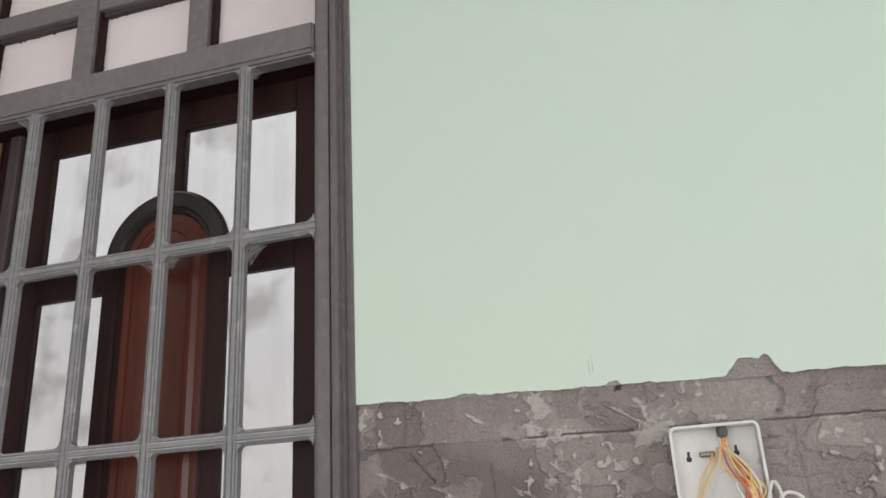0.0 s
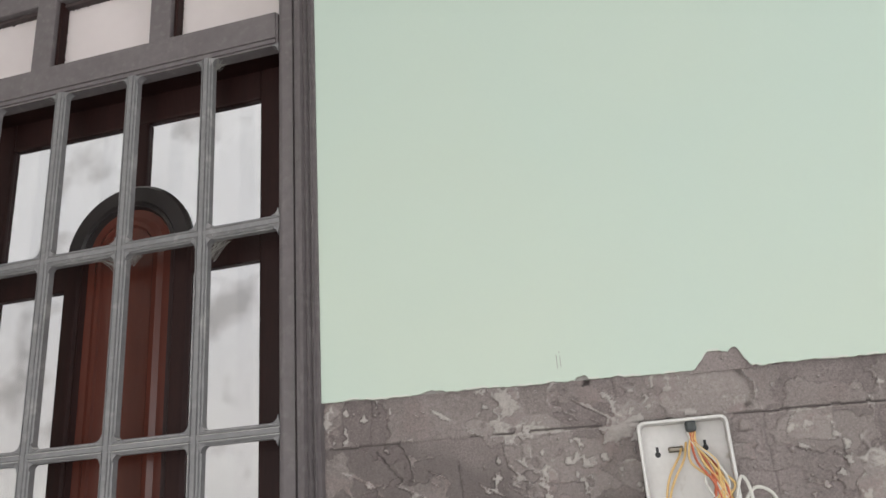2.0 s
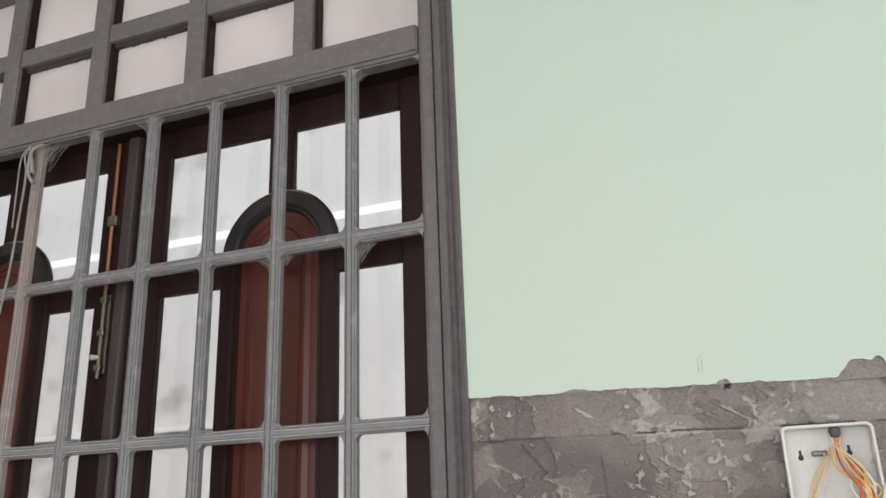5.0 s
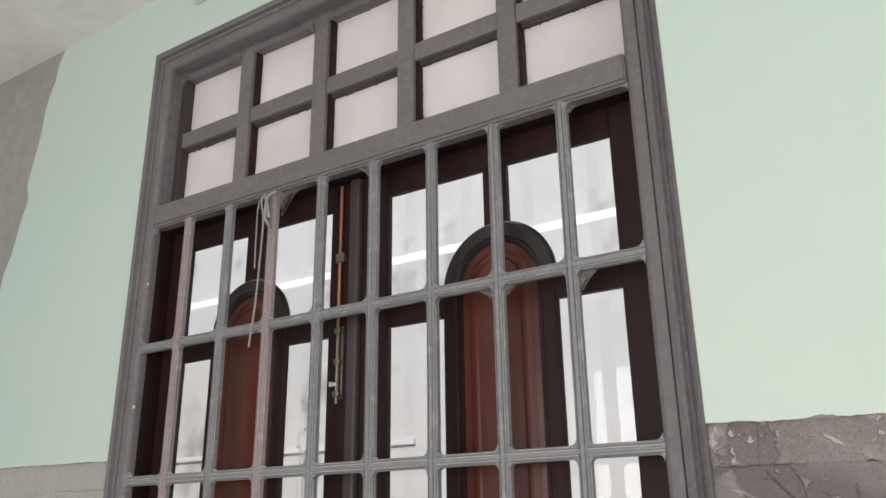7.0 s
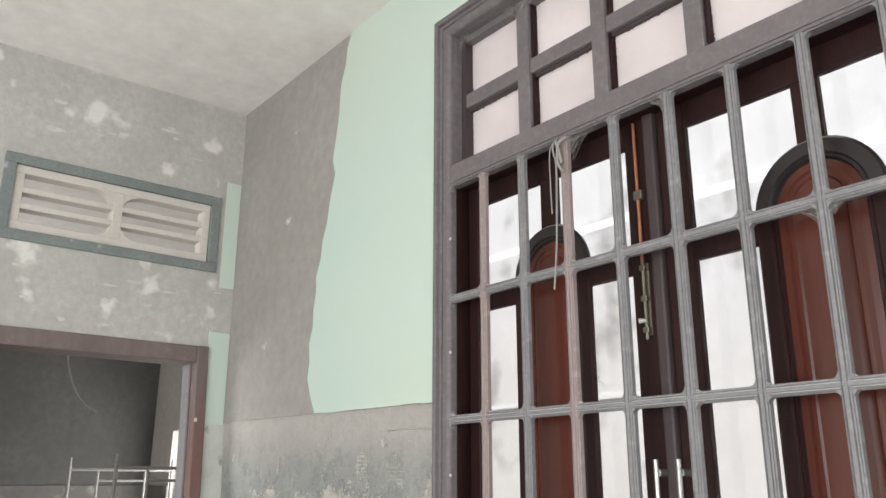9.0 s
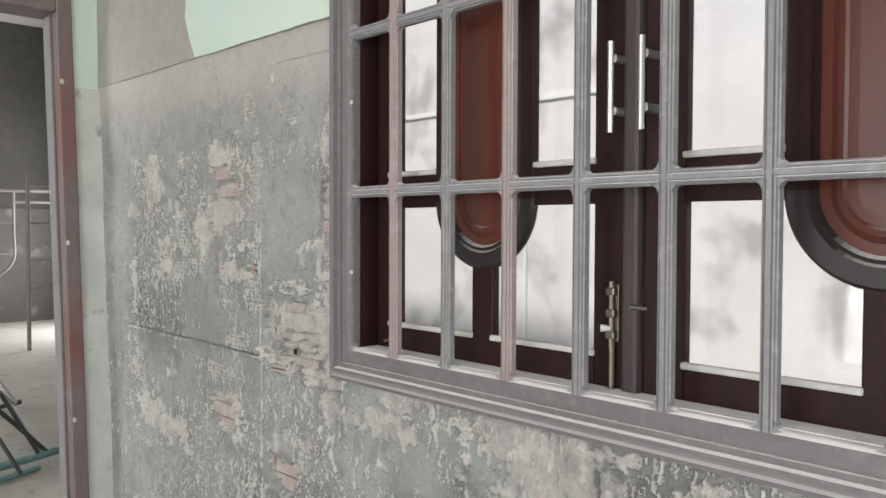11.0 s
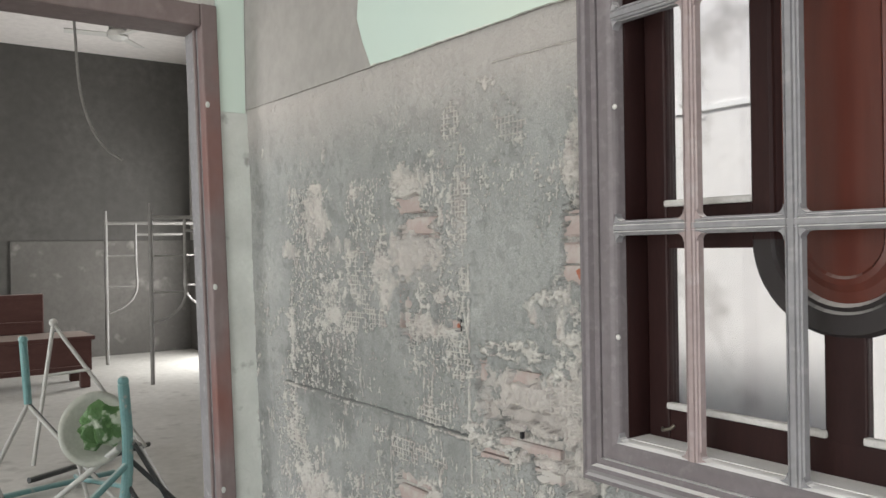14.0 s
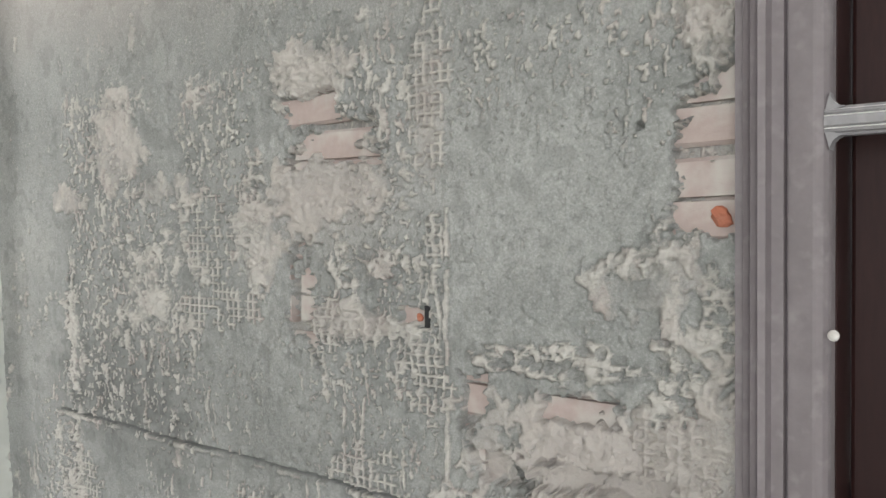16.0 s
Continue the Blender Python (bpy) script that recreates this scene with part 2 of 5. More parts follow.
def scraped_material(name, dark1, dark2, pale1, pale2, bright):
    """Bare render after the tiles came off: the mesh carries how much pale tile glue (pale), brick dust (dust) and
    darkening by stains and painted recess shade lies on it.
    """
    m, nt, b = material(name, 0.95)
    att = {}
    for k in ("pale", "dust", "stain_shade"):
        a = node(nt, "Attribute")
        a.attribute_name = k
        att[k] = a.outputs["Fac"]
    base = mix(nt, ramp(nt, noise_tex(nt, 5, 7, 0.65), 0.35, 0.68), dark1, dark2)
    base = mix(nt, ramp(nt, noise_tex(nt, 2.2, 5, 0.6), 0.52, 0.80), base, tuple(0.5 * (p + q) for p, q in zip(dark2, pale2)))
    grain = noise_tex(nt, 330, 5, 0.75)
    torn = noise_tex(nt, 105, 8, 0.75)
    base = mix(nt, ramp(nt, grain, 0.50, 0.85), base, tuple(v * 1.45 for v in dark2))
    base = mix(nt, ramp(nt, grain, 0.48, 0.25), base, tuple(v * 0.72 for v in dark1))
    stain_shade = mix(nt, att["stain_shade"], base, tuple(v * 0.56 for v in dark1))
    # glue breaks off along torn edges: the soft field of the mesh, cut by a fine noise
    def calc(op, a, c):
        n = node(nt, "Math")
        n.operation = op
        for k, v in enumerate((a, c)):
            if isinstance(v, (int, float)):
                n.inputs[k].default_value = v
            else:
                nt.links.new(v, n.inputs[k])
        return n.outputs[0]
    field = calc("ADD", att["pale"], calc("MULTIPLY", calc("SUBTRACT", torn, 0.5), 0.85))
    fleck = calc("MULTIPLY", ramp(nt, noise_tex(nt, 150, 6, 0.6, (1, 1, 0.6)), 0.60, 0.65), ramp(nt, noise_tex(nt, 7, 4, 0.6), 0.46, 0.64))
    field = calc("ADD", field, calc("MULTIPLY", fleck, 0.45))
    mask = ramp(nt, field, 0.30, 0.70)
    crests = ramp(nt, field, 0.72, 1.02)
    glue = mix(nt, ramp(nt, noise_tex(nt, 24, 6, 0.65), 0.3, 0.72), pale1, pale2)
    glue = mix(nt, ramp(nt, noise_tex(nt, 15, 5, 0.6), 0.52, 0.62), glue, tuple(0.92 * v for v in (pale2[0] * 1.12, pale2[1] * 0.97, pale2[2] * 0.98)))
    glue = mix(nt, ramp(nt, grain, 0.30, 0.62), tuple(v * 0.80 for v in pale2), glue)
    col = mix(nt, calc("MULTIPLY", mask, 0.80), stain_shade, glue)
    # highlights along the glue ridges, painted as a brighter colour
    col = mix(nt, calc("MULTIPLY", crests, 0.62), col, bright)
    col = mix(nt, att["dust"], col, (0.485, 0.445, 0.41))
    # pits are sunk by the bump and their shade is painted in as well
    pits = ramp(nt, noise_tex(nt, 120, 3, 0.5), 0.27, 0.20)
    col = mix(nt, calc("MULTIPLY", pits, 0.4), col, tuple(v * 0.45 for v in dark1))
    nt.links.new(col, b.inputs["Base Color"])
    soft_mask = ramp(nt, field, 0.10, 1.10)
    height = calc("ADD", calc("MULTIPLY", soft_mask, calc("ADD", calc("MULTIPLY", torn, 0.75), 0.55)), calc("MULTIPLY", grain, 0.34))
    height = calc("SUBTRACT", height, calc("MULTIPLY", pits, 0.6))
    bump(nt, b, height, 1.0, 0.0046)
    return m


SCRAPED = scraped_material("scraped_grey_render", (0.222, 0.229, 0.219), (0.315, 0.322, 0.308), (0.600, 0.573, 0.525), (0.452, 0.441, 0.403), (0.66, 0.64, 0.595))
SCRAPED_DARK = scraped_material("bare_grey_render", (0.166, 0.138, 0.135), (0.272, 0.232, 0.227), (0.425, 0.37, 0.355), (0.332, 0.288, 0.278), (0.66, 0.62, 0.595))


# ---- mesh helpers ----
def part(name, bm, mat, parent=None, label="", smooth=False):
    me = bpy.data.meshes.new(name)
    bmesh.ops.recalc_face_normals(bm, faces=bm.faces)
    bm.to_mesh(me)
    bm.free()
    me.materials.append(mat)
    if smooth:
        me.shade_smooth()
    ob = new(name, me)
    if parent is not None:
        ob.parent = parent
    if label:
        ob["label"] = label
    return ob


def thing(name, label, category, at=(0, 0, 0), group="", kind=""):
    ob = tagged(new(name), label, category, group, kind)
    ob.location = at
    ob.empty_display_size = 0.1
    return ob


def box(bm, x0, x1, y0, y1, z0, z1, bevel=0.0):
    tmp = bmesh.new()
    bmesh.ops.create_cube(tmp, size=1.0)
    for v in tmp.verts:
        v.co = ((x0 + x1) / 2 + v.co.x * (x1 - x0), (y0 + y1) / 2 + v.co.y * (y1 - y0), (z0 + z1) / 2 + v.co.z * (z1 - z0))
    if bevel:
        bmesh.ops.bevel(tmp, geom=list(tmp.edges), offset=bevel, segments=2, affect="EDGES", profile=0.5)
    append(bm, tmp)
    return bm


def append(bm, tmp, m=None):
    idx = {}
    for v in tmp.verts:
        idx[v] = bm.verts.new(m @ v.co if m else v.co)
    for f in tmp.faces:
        bm.faces.new([idx[v] for v in f.verts])
    tmp.free()


def boxed(*dims, bevel=0.0):
    return box(bmesh.new(), *dims, bevel=bevel)


def smooth_line(points, n=6):
    """A Catmull-Rom line through the points."""
    p = [Vector(q) for q in points]
    p = [2 * p[0] - p[1], *p, 2 * p[-1] - p[-2]]
    out = []
    for i in range(1, len(p) - 2):
        for k in range(n):
            t = k / n
            out.append(0.5 * ((2 * p[i]) + (p[i + 1] - p[i - 1]) * t + (2 * p[i - 1] - 5 * p[i] + 4 * p[i + 1] - p[i + 2]) * t * t + (3 * p[i] - p[i - 1] - 3 * p[i + 1] + p[i + 2]) * t ** 3))
    out.append(p[-2])
    return out


def tube(bm, points, r, sides=10, closed=False):
    """A round tube along a line of points."""
    pts = [Vector(q) for q in points]
    rings, side = [], None
    for i, p in enumerate(pts):
        d = (pts[min(i + 1, len(pts) - 1)] - pts[max(i - 1, 0)]).normalized()
        side = d.cross(Vector((0, 0, 1)) if abs(d.z) < 0.95 else Vector((1, 0, 0))) if side is None else side - d * side.dot(d)
        side.normalize()
        up = d.cross(side)
        rr = r[i] if isinstance(r, (list, tuple)) else r
        rings.append([bm.verts.new(p + (side * math.cos(a) + up * math.sin(a)) * rr) for a in [2 * math.pi * k / sides for k in range(sides)]])
    for a, b2 in zip(rings, rings[1:]):
        for k in range(sides):
            bm.faces.new((a[k], a[(k + 1) % sides], b2[(k + 1) % sides], b2[k]))
    bm.faces.new(rings[0][::-1])
    bm.faces.new(rings[-1])
    return bm


def tubed(points, r, sides=10):
    return tube(bmesh.new(), points, r, sides)


def prism(bm, outline, y0, y1):
    """A slab between y0 and y1 with an outline in x and z."""
    a = [bm.verts.new((x, y0, z)) for x, z in outline]
    c = [bm.verts.new((x, y1, z)) for x, z in outline]
    n = len(outline)
    bm.faces.new(a)
    bm.faces.new(c[::-1])
    for i in range(n):
        bm.faces.new((a[i], c[i], c[(i + 1) % n], a[(i + 1) % n]))
    return bm


# value noise on arrays, for the uneven surfaces
TABLE = np.random.RandomState(7).rand(64, 256)


def vnoise(x, z, seed):
    t = TABLE[seed % 64]
    xi, zi = np.floor(x).astype(int), np.floor(z).astype(int)
    fx, fz = x - xi, z - zi
    fx, fz = fx * fx * (3 - 2 * fx), fz * fz * (3 - 2 * fz)
    h = lambda a, b2: t[(a * 73 + b2 * 151 + (a * b2) % 89 + (a ^ b2) * 31) % 256]
    return (h(xi, zi) * (1 - fx) + h(xi + 1, zi) * fx) * (1 - fz) + (h(xi, zi + 1) * (1 - fx) + h(xi + 1, zi + 1) * fx) * fz


def fbm(x, z, seed, octaves=4, gain=0.5):
    s, a, tot = 0, 1.0, 0.0
    for k in range(octaves):
        s = s + a * vnoise(x * 2 ** k + 17.3 * k, z * 2 ** k + 9.1 * k, seed + k)
        tot += a
        a *= gain
    return s / tot


def step(v, lo, hi):
    t = np.clip((v - lo) / (hi - lo), 0, 1)
    return t * t * (3 - 2 * t)


# ---- the window wall ----
LINE = lambda x: 1.7247 - 0.013 * x - 0.0105 * np.maximum(0, x - 1.2)   # where the tiling ended
WX0, WX1, WZ0, WZ1 = 0.0, 1.417, 0.975, 2.89  # clear opening of the window frame
CORNER, CEIL = -1.555, 3.19

wall_n = tagged(new("wall_north"), "rendered brick wall, upper half mint green, lower half stripped bare", "wall", kind="structure")
bm = bmesh.new()
box(bm, CORNER - 0.13, -0.05, 0.10, 0.20, 0, 1.76)
box(bm, -0.05, 1.467, 0.05, 0.20, 0, 0.92)
box(bm, 1.467, 5.2, 0.05, 0.20, 0, 1.76)
part("wall_core", bm, SCRAPED_DARK, wall_n)


def upper_outline(x0, x1):
    n = max(2, int((x1 - x0) / 0.05))
    low = [(x0 + (x1 - x0) * i / n, LINE(x0 + (x1 - x0) * i / n)) for i in range(n + 1)]
    return low + [(x1, CEIL), (x0, CEIL)]


bm = prism(bmesh.new(), upper_outline(CORNER, -0.05), 0.006, 0.20)
part("skim_coat", bm, SKIM, wall_n)
bm = prism(bmesh.new(), upper_outline(1.467, 5.2), 0.006, 0.20)
part("skim_coat", bm, SKIM, wall_n)
part("skim_coat", boxed(-0.05, 1.467, 0.006, 0.20, 2.93, CEIL), SKIM, wall_n)


def paint_coat(left, right, x_n, chips=()):
    """A coat of paint and filler with ragged edges; left and right give its sides at a height."""
    zs = np.concatenate([[0], np.linspace(0.0017, 1.0, 24)])
    us = np.linspace(0, 1, x_n)
    grid = []
    bm = bmesh.new()
    for layer_y in (0.0, 0.0065):
        rows = []
        for iz, v in enumerate(zs):
            row = []
            for u in us:
                zc = 1.72 + v * (CEIL - 1.72)
                l, r = left(zc), right(zc)
                x = l + (r - l) * u
                rag = 0.0026 * (float(fbm(np.array(x * 26), np.array(3.0), 11)) - 0.5) * 2 + 0.004 * max(0, float(fbm(np.array(x * 60), np.array(5.0), 14)) - 0.55) + 0.0018 * (float(vnoise(np.array(x * 190), np.array(8.0), 16)) - 0.5)
                low = LINE(x) + rag - 0.001
                for cx, w, hgt in chips:
                    d = abs(x - cx) / w
                    if d < 1:
                        low += hgt * (1 - d ** 3) * (0.8 + 0.4 * float(vnoise(np.array(x * 150), np.array(1.0), 5)))
                row.append(bm.verts.new((x, layer_y, low + (CEIL - low) * v)))
            rows.append(row)
        grid.append(rows)
    nz, nx = len(zs), len(us)
    rims = fbm(us * nx / 9.0, us * 0 + 2.0, 23, 4, 0.6) > 0.58
    for rows in grid:
        for i in range(nz - 1):
            for j in range(nx - 1):
                f = bm.faces.new((rows[i][j], rows[i][j + 1], rows[i + 1][j + 1], rows[i + 1][j]))
                # the torn rim shows the white filler
                if i == 0 and rims[j]:
                    f.material_index = 1
    a, c = grid
    edge_faces = []
    for j in range(nx - 1):
        edge_faces.append(bm.faces.new((a[0][j], a[0][j + 1], c[0][j + 1], c[0][j])))
    for i in range(nz - 1):
        for j in (0, nx - 1):
            edge_faces.append(bm.faces.new((a[i][j], a[i + 1][j], c[i + 1][j], c[i][j])))
    for f in edge_faces:
        f.material_index = 1
    ob = part("paint_coat", bm, MINT, wall_n)
    ob.data.materials.append(PAINT_EDGE)
    return ob


def ragged_left(z):
    """The torn left edge of the green paint, beside the skimmed corner."""
    base = np.interp(z, (1.72, 1.87, 2.2, 2.56, 2.9, 3.19), (-0.77, -0.83, -0.80, -0.70, -0.675, -0.615))
    return float(base + 0.055 * (fbm(np.array(z * 7.0), np.array(2.0), 21) - 0.5) + 0.03 * (fbm(np.array(z * 38.0), np.array(2.0), 24) - 0.5))


paint_coat(ragged_left, lambda z: -0.055, 90)
paint_coat(lambda z: 1.470, lambda z: 5.2, 1300, ((2.078, 0.036, 0.022), (2.066, 0.014, 0.007), (2.098, 0.010, 0.005), (1.888, 0.010, 0.006), (1.67, 0.02, 0.003)))
part("paint_coat", boxed(-0.055, 1.470, 0.0, 0.0065, 2.95, CEIL), MINT, wall_n)


def blob(x, z, cx, cz, rx, rz):
    return np.exp(-((x - cx) / rx) ** 2 - ((z - cz) / rz) ** 2)


# places where the render is broken down to the bricks: middle x, middle z, half sizes
BROKEN = ((-0.640, 1.388, 0.065, 0.028), (-0.590, 1.350, 0.085, 0.030), (-0.655, 1.140, 0.030, 0.070), (-0.102, 1.340, 0.040, 0.048), (-0.102, 1.262, 0.040, 0.038),
          (-0.240, 1.047, 0.060, 0.018), (-0.372, 1.040, 0.022, 0.035), (-0.215, 0.975, 0.085, 0.018), (-0.340, 0.975, 0.040, 0.022), (-0.230, 0.925, 0.120, 0.020),
          (-0.130, 0.875, 0.100, 0.016), (-0.460, 1.133, 0.020, 0.012), (-0.62, 0.73, 0.07, 0.05), (-0.30, 0.62, 0.08, 0.04), (-0.33, 0.885, 0.05, 0.014))


def broken_mask(x, z):
    m = np.zeros_like(x)
    wob = (fbm(x * 26, z * 26, 31, 4, 0.65) - 0.5) * 2.2 + 0.2 + (fbm(x * 110, z * 110, 92, 3, 0.6) - 0.5) * 1.2
    for cx, cz, rx, rz in BROKEN:
        d = np.maximum(np.abs(x - cx) / rx, np.abs(z - cz) / rz) ** 2
        m = np.maximum(m, 1 - step(d + wob, 0.85, 1.05))
    return m


def ridged(x, z, seed, octaves=3, gain=0.55):
    """Sharp little crests, as of torn mortar."""
    s, a, tot = 0, 1.0, 0.0
    for k in range(octaves):
        s = s + a * (1 - np.abs(2 * vnoise(x * 2 ** k + 5.7 * k, z * 2 ** k + 3.1 * k, seed + k) - 1))
        tot += a
        a *= gain
    return s / tot


def zones_of(x, z, spots):
    m = np.zeros_like(x)
    for cx, cz, rx, rz, k in spots:
        m = np.maximum(m, k * blob(x, z, cx, cz, rx, rz))
    return m


# mortar film left on the render, torn mortar, and prints of the tile backs: middle x, middle z, half sizes, amount
FILM = ((-1.10, 1.38, 0.12, 0.09, 0.75), (-1.05, 1.17, 0.07, 0.12, 0.95), (-1.26, 1.29, 0.08, 0.03, 0.9), (-0.98, 1.30, 0.10, 0.035, 0.95), (-1.25, 1.03, 0.04, 0.12, 0.9),
        (-0.74, 1.21, 0.05, 0.06, 1.0), (-0.65, 1.45, 0.10, 0.04, 0.8), (-0.58, 1.12, 0.14, 0.03, 1.0), (-0.17, 1.18, 0.08, 0.06, 1.0), (-0.09, 1.00, 0.04, 0.20, 0.9),
        (-0.10, 1.47, 0.03, 0.09, 1.0), (-0.35, 0.99, 0.04, 0.10, 0.9), (-0.22, 0.97, 0.10, 0.03, 1.0), (-0.20, 0.90, 0.15, 0.03, 0.9), (0.18, 0.90, 0.12, 0.05, 0.85))
FILM_LOW = ((0.05, 0.82, 0.25, 0.04, 0.75), (0.60, 0.84, 0.22, 0.10, 0.9), (-0.62, 0.73, 0.09, 0.06, 1.0), (-0.30, 0.68, 0.12, 0.06, 0.9), (-1.05, 0.62, 0.2, 0.06, 0.8), (0.9, 0.7, 0.4, 0.12, 0.8),
            (-0.35, 0.50, 0.3, 0.08, 0.8), (-0.95, 0.93, 0.03, 0.10, 0.7), (-0.24, 1.00, 0.13, 0.09, 1.0), (-1.04, 1.55, 0.03, 0.06, 0.6), (-0.585, 1.285, 0.115, 0.060, 1.1))
TORN = ((-0.27, 1.095, 0.16, 0.022, 1.0), (-0.13, 1.06, 0.04, 0.12, 0.9), (-0.09, 1.14, 0.03, 0.06, 1.0), (-0.50, 1.11, 0.10, 0.025, 1.0), (-0.53, 1.19, 0.09, 0.035, 1.0), (-0.105, 1.44, 0.03, 0.08, 1.0),
        (-0.66, 1.43, 0.09, 0.04, 0.9), (-0.745, 1.28, 0.03, 0.12, 0.9), (-0.30, 0.91, 0.16, 0.04, 0.9), (-0.17, 1.20, 0.07, 0.02, 0.9), (-1.0, 1.22, 0.16, 0.12, 0.55), (-1.27, 0.95, 0.03, 0.3, 0.75),
        (0.30, 0.86, 0.05, 0.03, 0.9), (0.35, 0.80, 0.03, 0.10, 0.8), (-0.55, 0.72, 0.16, 0.09, 0.7), (0.1, 0.74, 0.3, 0.10, 0.35), (-1.0, 0.62, 0.25, 0.10, 0.6), (-0.85, 1.44, 0.06, 0.07, 0.6))
PRINT = ((-0.455, 1.555, 0.035, 0.06, 1.0), (-0.27, 1.53, 0.050, 0.070, 0.62), (-0.428, 1.40, 0.030, 0.12, 1.0), (-0.42, 1.23, 0.020, 0.07, 0.8), (-0.85, 1.22, 0.07, 0.08, 0.8), (-0.80, 1.12, 0.12, 0.035, 0.9),
         (-0.60, 1.11, 0.06, 0.05, 0.95), (-0.44, 1.06, 0.05, 0.06, 0.85), (-0.15, 1.00, 0.05, 0.06, 0.8), (-0.55, 0.93, 0.10, 0.05, 0.6), (-1.25, 0.75, 0.10, 0.12, 0.6), (-0.62, 0.83, 0.2, 0.05, 0.55))


def scraped(x, z):
    """Relief and masks of the stripped wall beside and below the window."""
    wx, wz = x + 0.026 * (fbm(x * 14, z * 14, 60, 3) - 0.5), z + 0.026 * (fbm(x * 14, z * 14, 63, 3) - 0.5)
    n11, n30 = fbm(wx * 9, wz * 8, 3, 4, 0.6), fbm(wx * 36, wz * 32, 75, 3, 0.6)
    n90, n150 = fbm(wx * 88, wz * 76, 12, 3, 0.6), fbm(x * 190, z * 180, 2, 2, 0.7)
    nf = fbm(wx * 185, wz * 135, 12, 2, 0.65)
    near_window = blob(x, z, -0.26, 1.31, 0.12, 0.14)
    calm = np.clip(near_window + 0.85 * step(z, 1.43, 1.50) + 0.15 * step(z, 1.58, 1.66) + 0.85 * blob(x, z, -0.70, 0.97, 0.24, 0.05) + 0.85 * blob(x, z, -0.82, 0.85, 0.42, 0.05) + 0.5 * blob(x, z, -0.86, 1.47, 0.10, 0.08) + 0.9 * step(-x, 1.36, 1.46), 0, 1)
    # trowelled base: broad waves, pebbly bumps, grain
    h = 0.007 * (fbm(x * 4, z * 4, 1, 3) - 0.5) + 0.0040 * (n30 - 0.5) + 0.0024 * (n90 - 0.5) + (0.0020 - 0.0012 * calm) * (n150 - 0.5)
    h = h + 0.0026 * step(fbm(x * 74, z * 70, 70, 2), 0.62, 0.78) * (1 - 0.8 * calm)
    # film of mortar with a torn edge
    amount = zones_of(x, z, FILM + FILM_LOW)
    f = amount + 1.15 * (n11 - 0.5) + 0.75 * (n30 - 0.5) + 0.55 * (n90 - 0.5) - 0.20 * near_window
    film = step(f, 0.45, 0.54)
    rim = np.exp(-((f - 0.48) / 0.035) ** 2)
    h = h + 0.0034 * film + 0.0026 * rim * step(n90, 0.46, 0.56)
    # torn mortar in sharp crests
    torn = step(zones_of(x, z, TORN) + 0.9 * (n11 - 0.5) + 0.5 * (n30 - 0.5) - 0.08 * (z < 0.86), 0.28, 0.54)
    crest, fine = ridged(wx * 46, wz * 68, 6, 3), ridged(wx * 150, wz * 160, 33, 2)
    h = h + torn * (0.0115 * (crest - 0.62) + 0.0060 * (fine - 0.55))
    brushed = blob(x, z, -0.575, 1.29, 0.11, 0.05)
    h = h + 0.0050 * brushed * (ridged(wx * 12, wz * 75, 40, 2) - 0.5)
    # flecks and upright runs of glue
    many = step(fbm(x * 6, z * 5, 9, 3) + 0.10 * (z < 1.0) + 0.10 * blob(x, z, -0.9, 1.2, 0.35, 0.25) + 0.06 * blob(x, z, -0.5, 1.15, 0.2, 0.15), 0.47, 0.61) * (1 - 0.9 * calm)
    flecks = step(nf + 0.06 * many, 0.70, 0.75) * (0.12 + 0.88 * many)
    runs = step(fbm(wx * 150, wz * 24, 8, 3), 0.63, 0.68) * np.maximum(many, step(fbm(x * 7, z * 3, 29, 3) + 0.05 * (z < 0.95), 0.50, 0.58) * (z < 1.05)) * (fbm(x * 90, z * 60, 36, 2) > 0.45)
    h = h + 0.0032 * flecks + 0.0040 * runs
    # waffle print of the tile backs, thin broken lines
    pitch = 0.0117
    gx = np.abs((x + 0.0016 * (n30 - 0.5)) / pitch - np.floor((x + 0.0016 * (n30 - 0.5)) / pitch) - 0.5) * 2
    gz = np.abs((z + 0.0016 * (n11 - 0.5)) / pitch - np.floor((z + 0.0016 * (n11 - 0.5)) / pitch) - 0.5) * 2
    ridge = np.maximum(step(gx, 0.62, 0.82), step(gz, 0.62, 0.82))
    printed = zones_of(x, z, PRINT)
    where = step(printed + 0.9 * (n11 - 0.5) + 0.5 * (n30 - 0.5), 0.30, 0.45)
    worn = step(fbm(x * 75, z * 70, 17, 3) + 0.12 * printed, 0.46, 0.54)
    waffle = ridge * where * worn
    h = h + 0.0046 * waffle
    # joints between the tiles that were here
    zj = 0.907 + 0.004 * (fbm(x * 12, z * 0, 18) - 0.5)
    seam = (np.abs(z - zj) < 0.0024) & (x > -1.33) & (x < -0.41)
    lip = np.exp(-((z - zj + 0.007) / 0.004) ** 2) * (x > -1.33) * (x < -0.41) * (n30 > 0.42)
    xs = -0.404 + 0.006 * (fbm(z * 14, x * 0, 19) - 0.5)
    seam2 = (np.abs(x - xs) < 0.0028) & (z > 0.3) & (z < 1.26) & (fbm(x * 0, z * 30, 72) > 0.36)
    seam3 = (np.abs(x + 1.275 - 0.006 * (fbm(z * 9, x * 0, 20) - 0.5)) < 0.003) & (z < 1.2)
    seam4 = (np.abs(x + 0.722 - 0.008 * (fbm(z * 11, x * 0, 22) - 0.5)) < 0.0024) & (z > 0.2) & (z < 0.90) & (fbm(x * 0, z * 24, 74) > 0.42)
    top_cut = (np.abs(z - 1.655 + 0.02 * (x + 0.2)) < 0.0018) & (x > -0.32) & (x < -0.09)
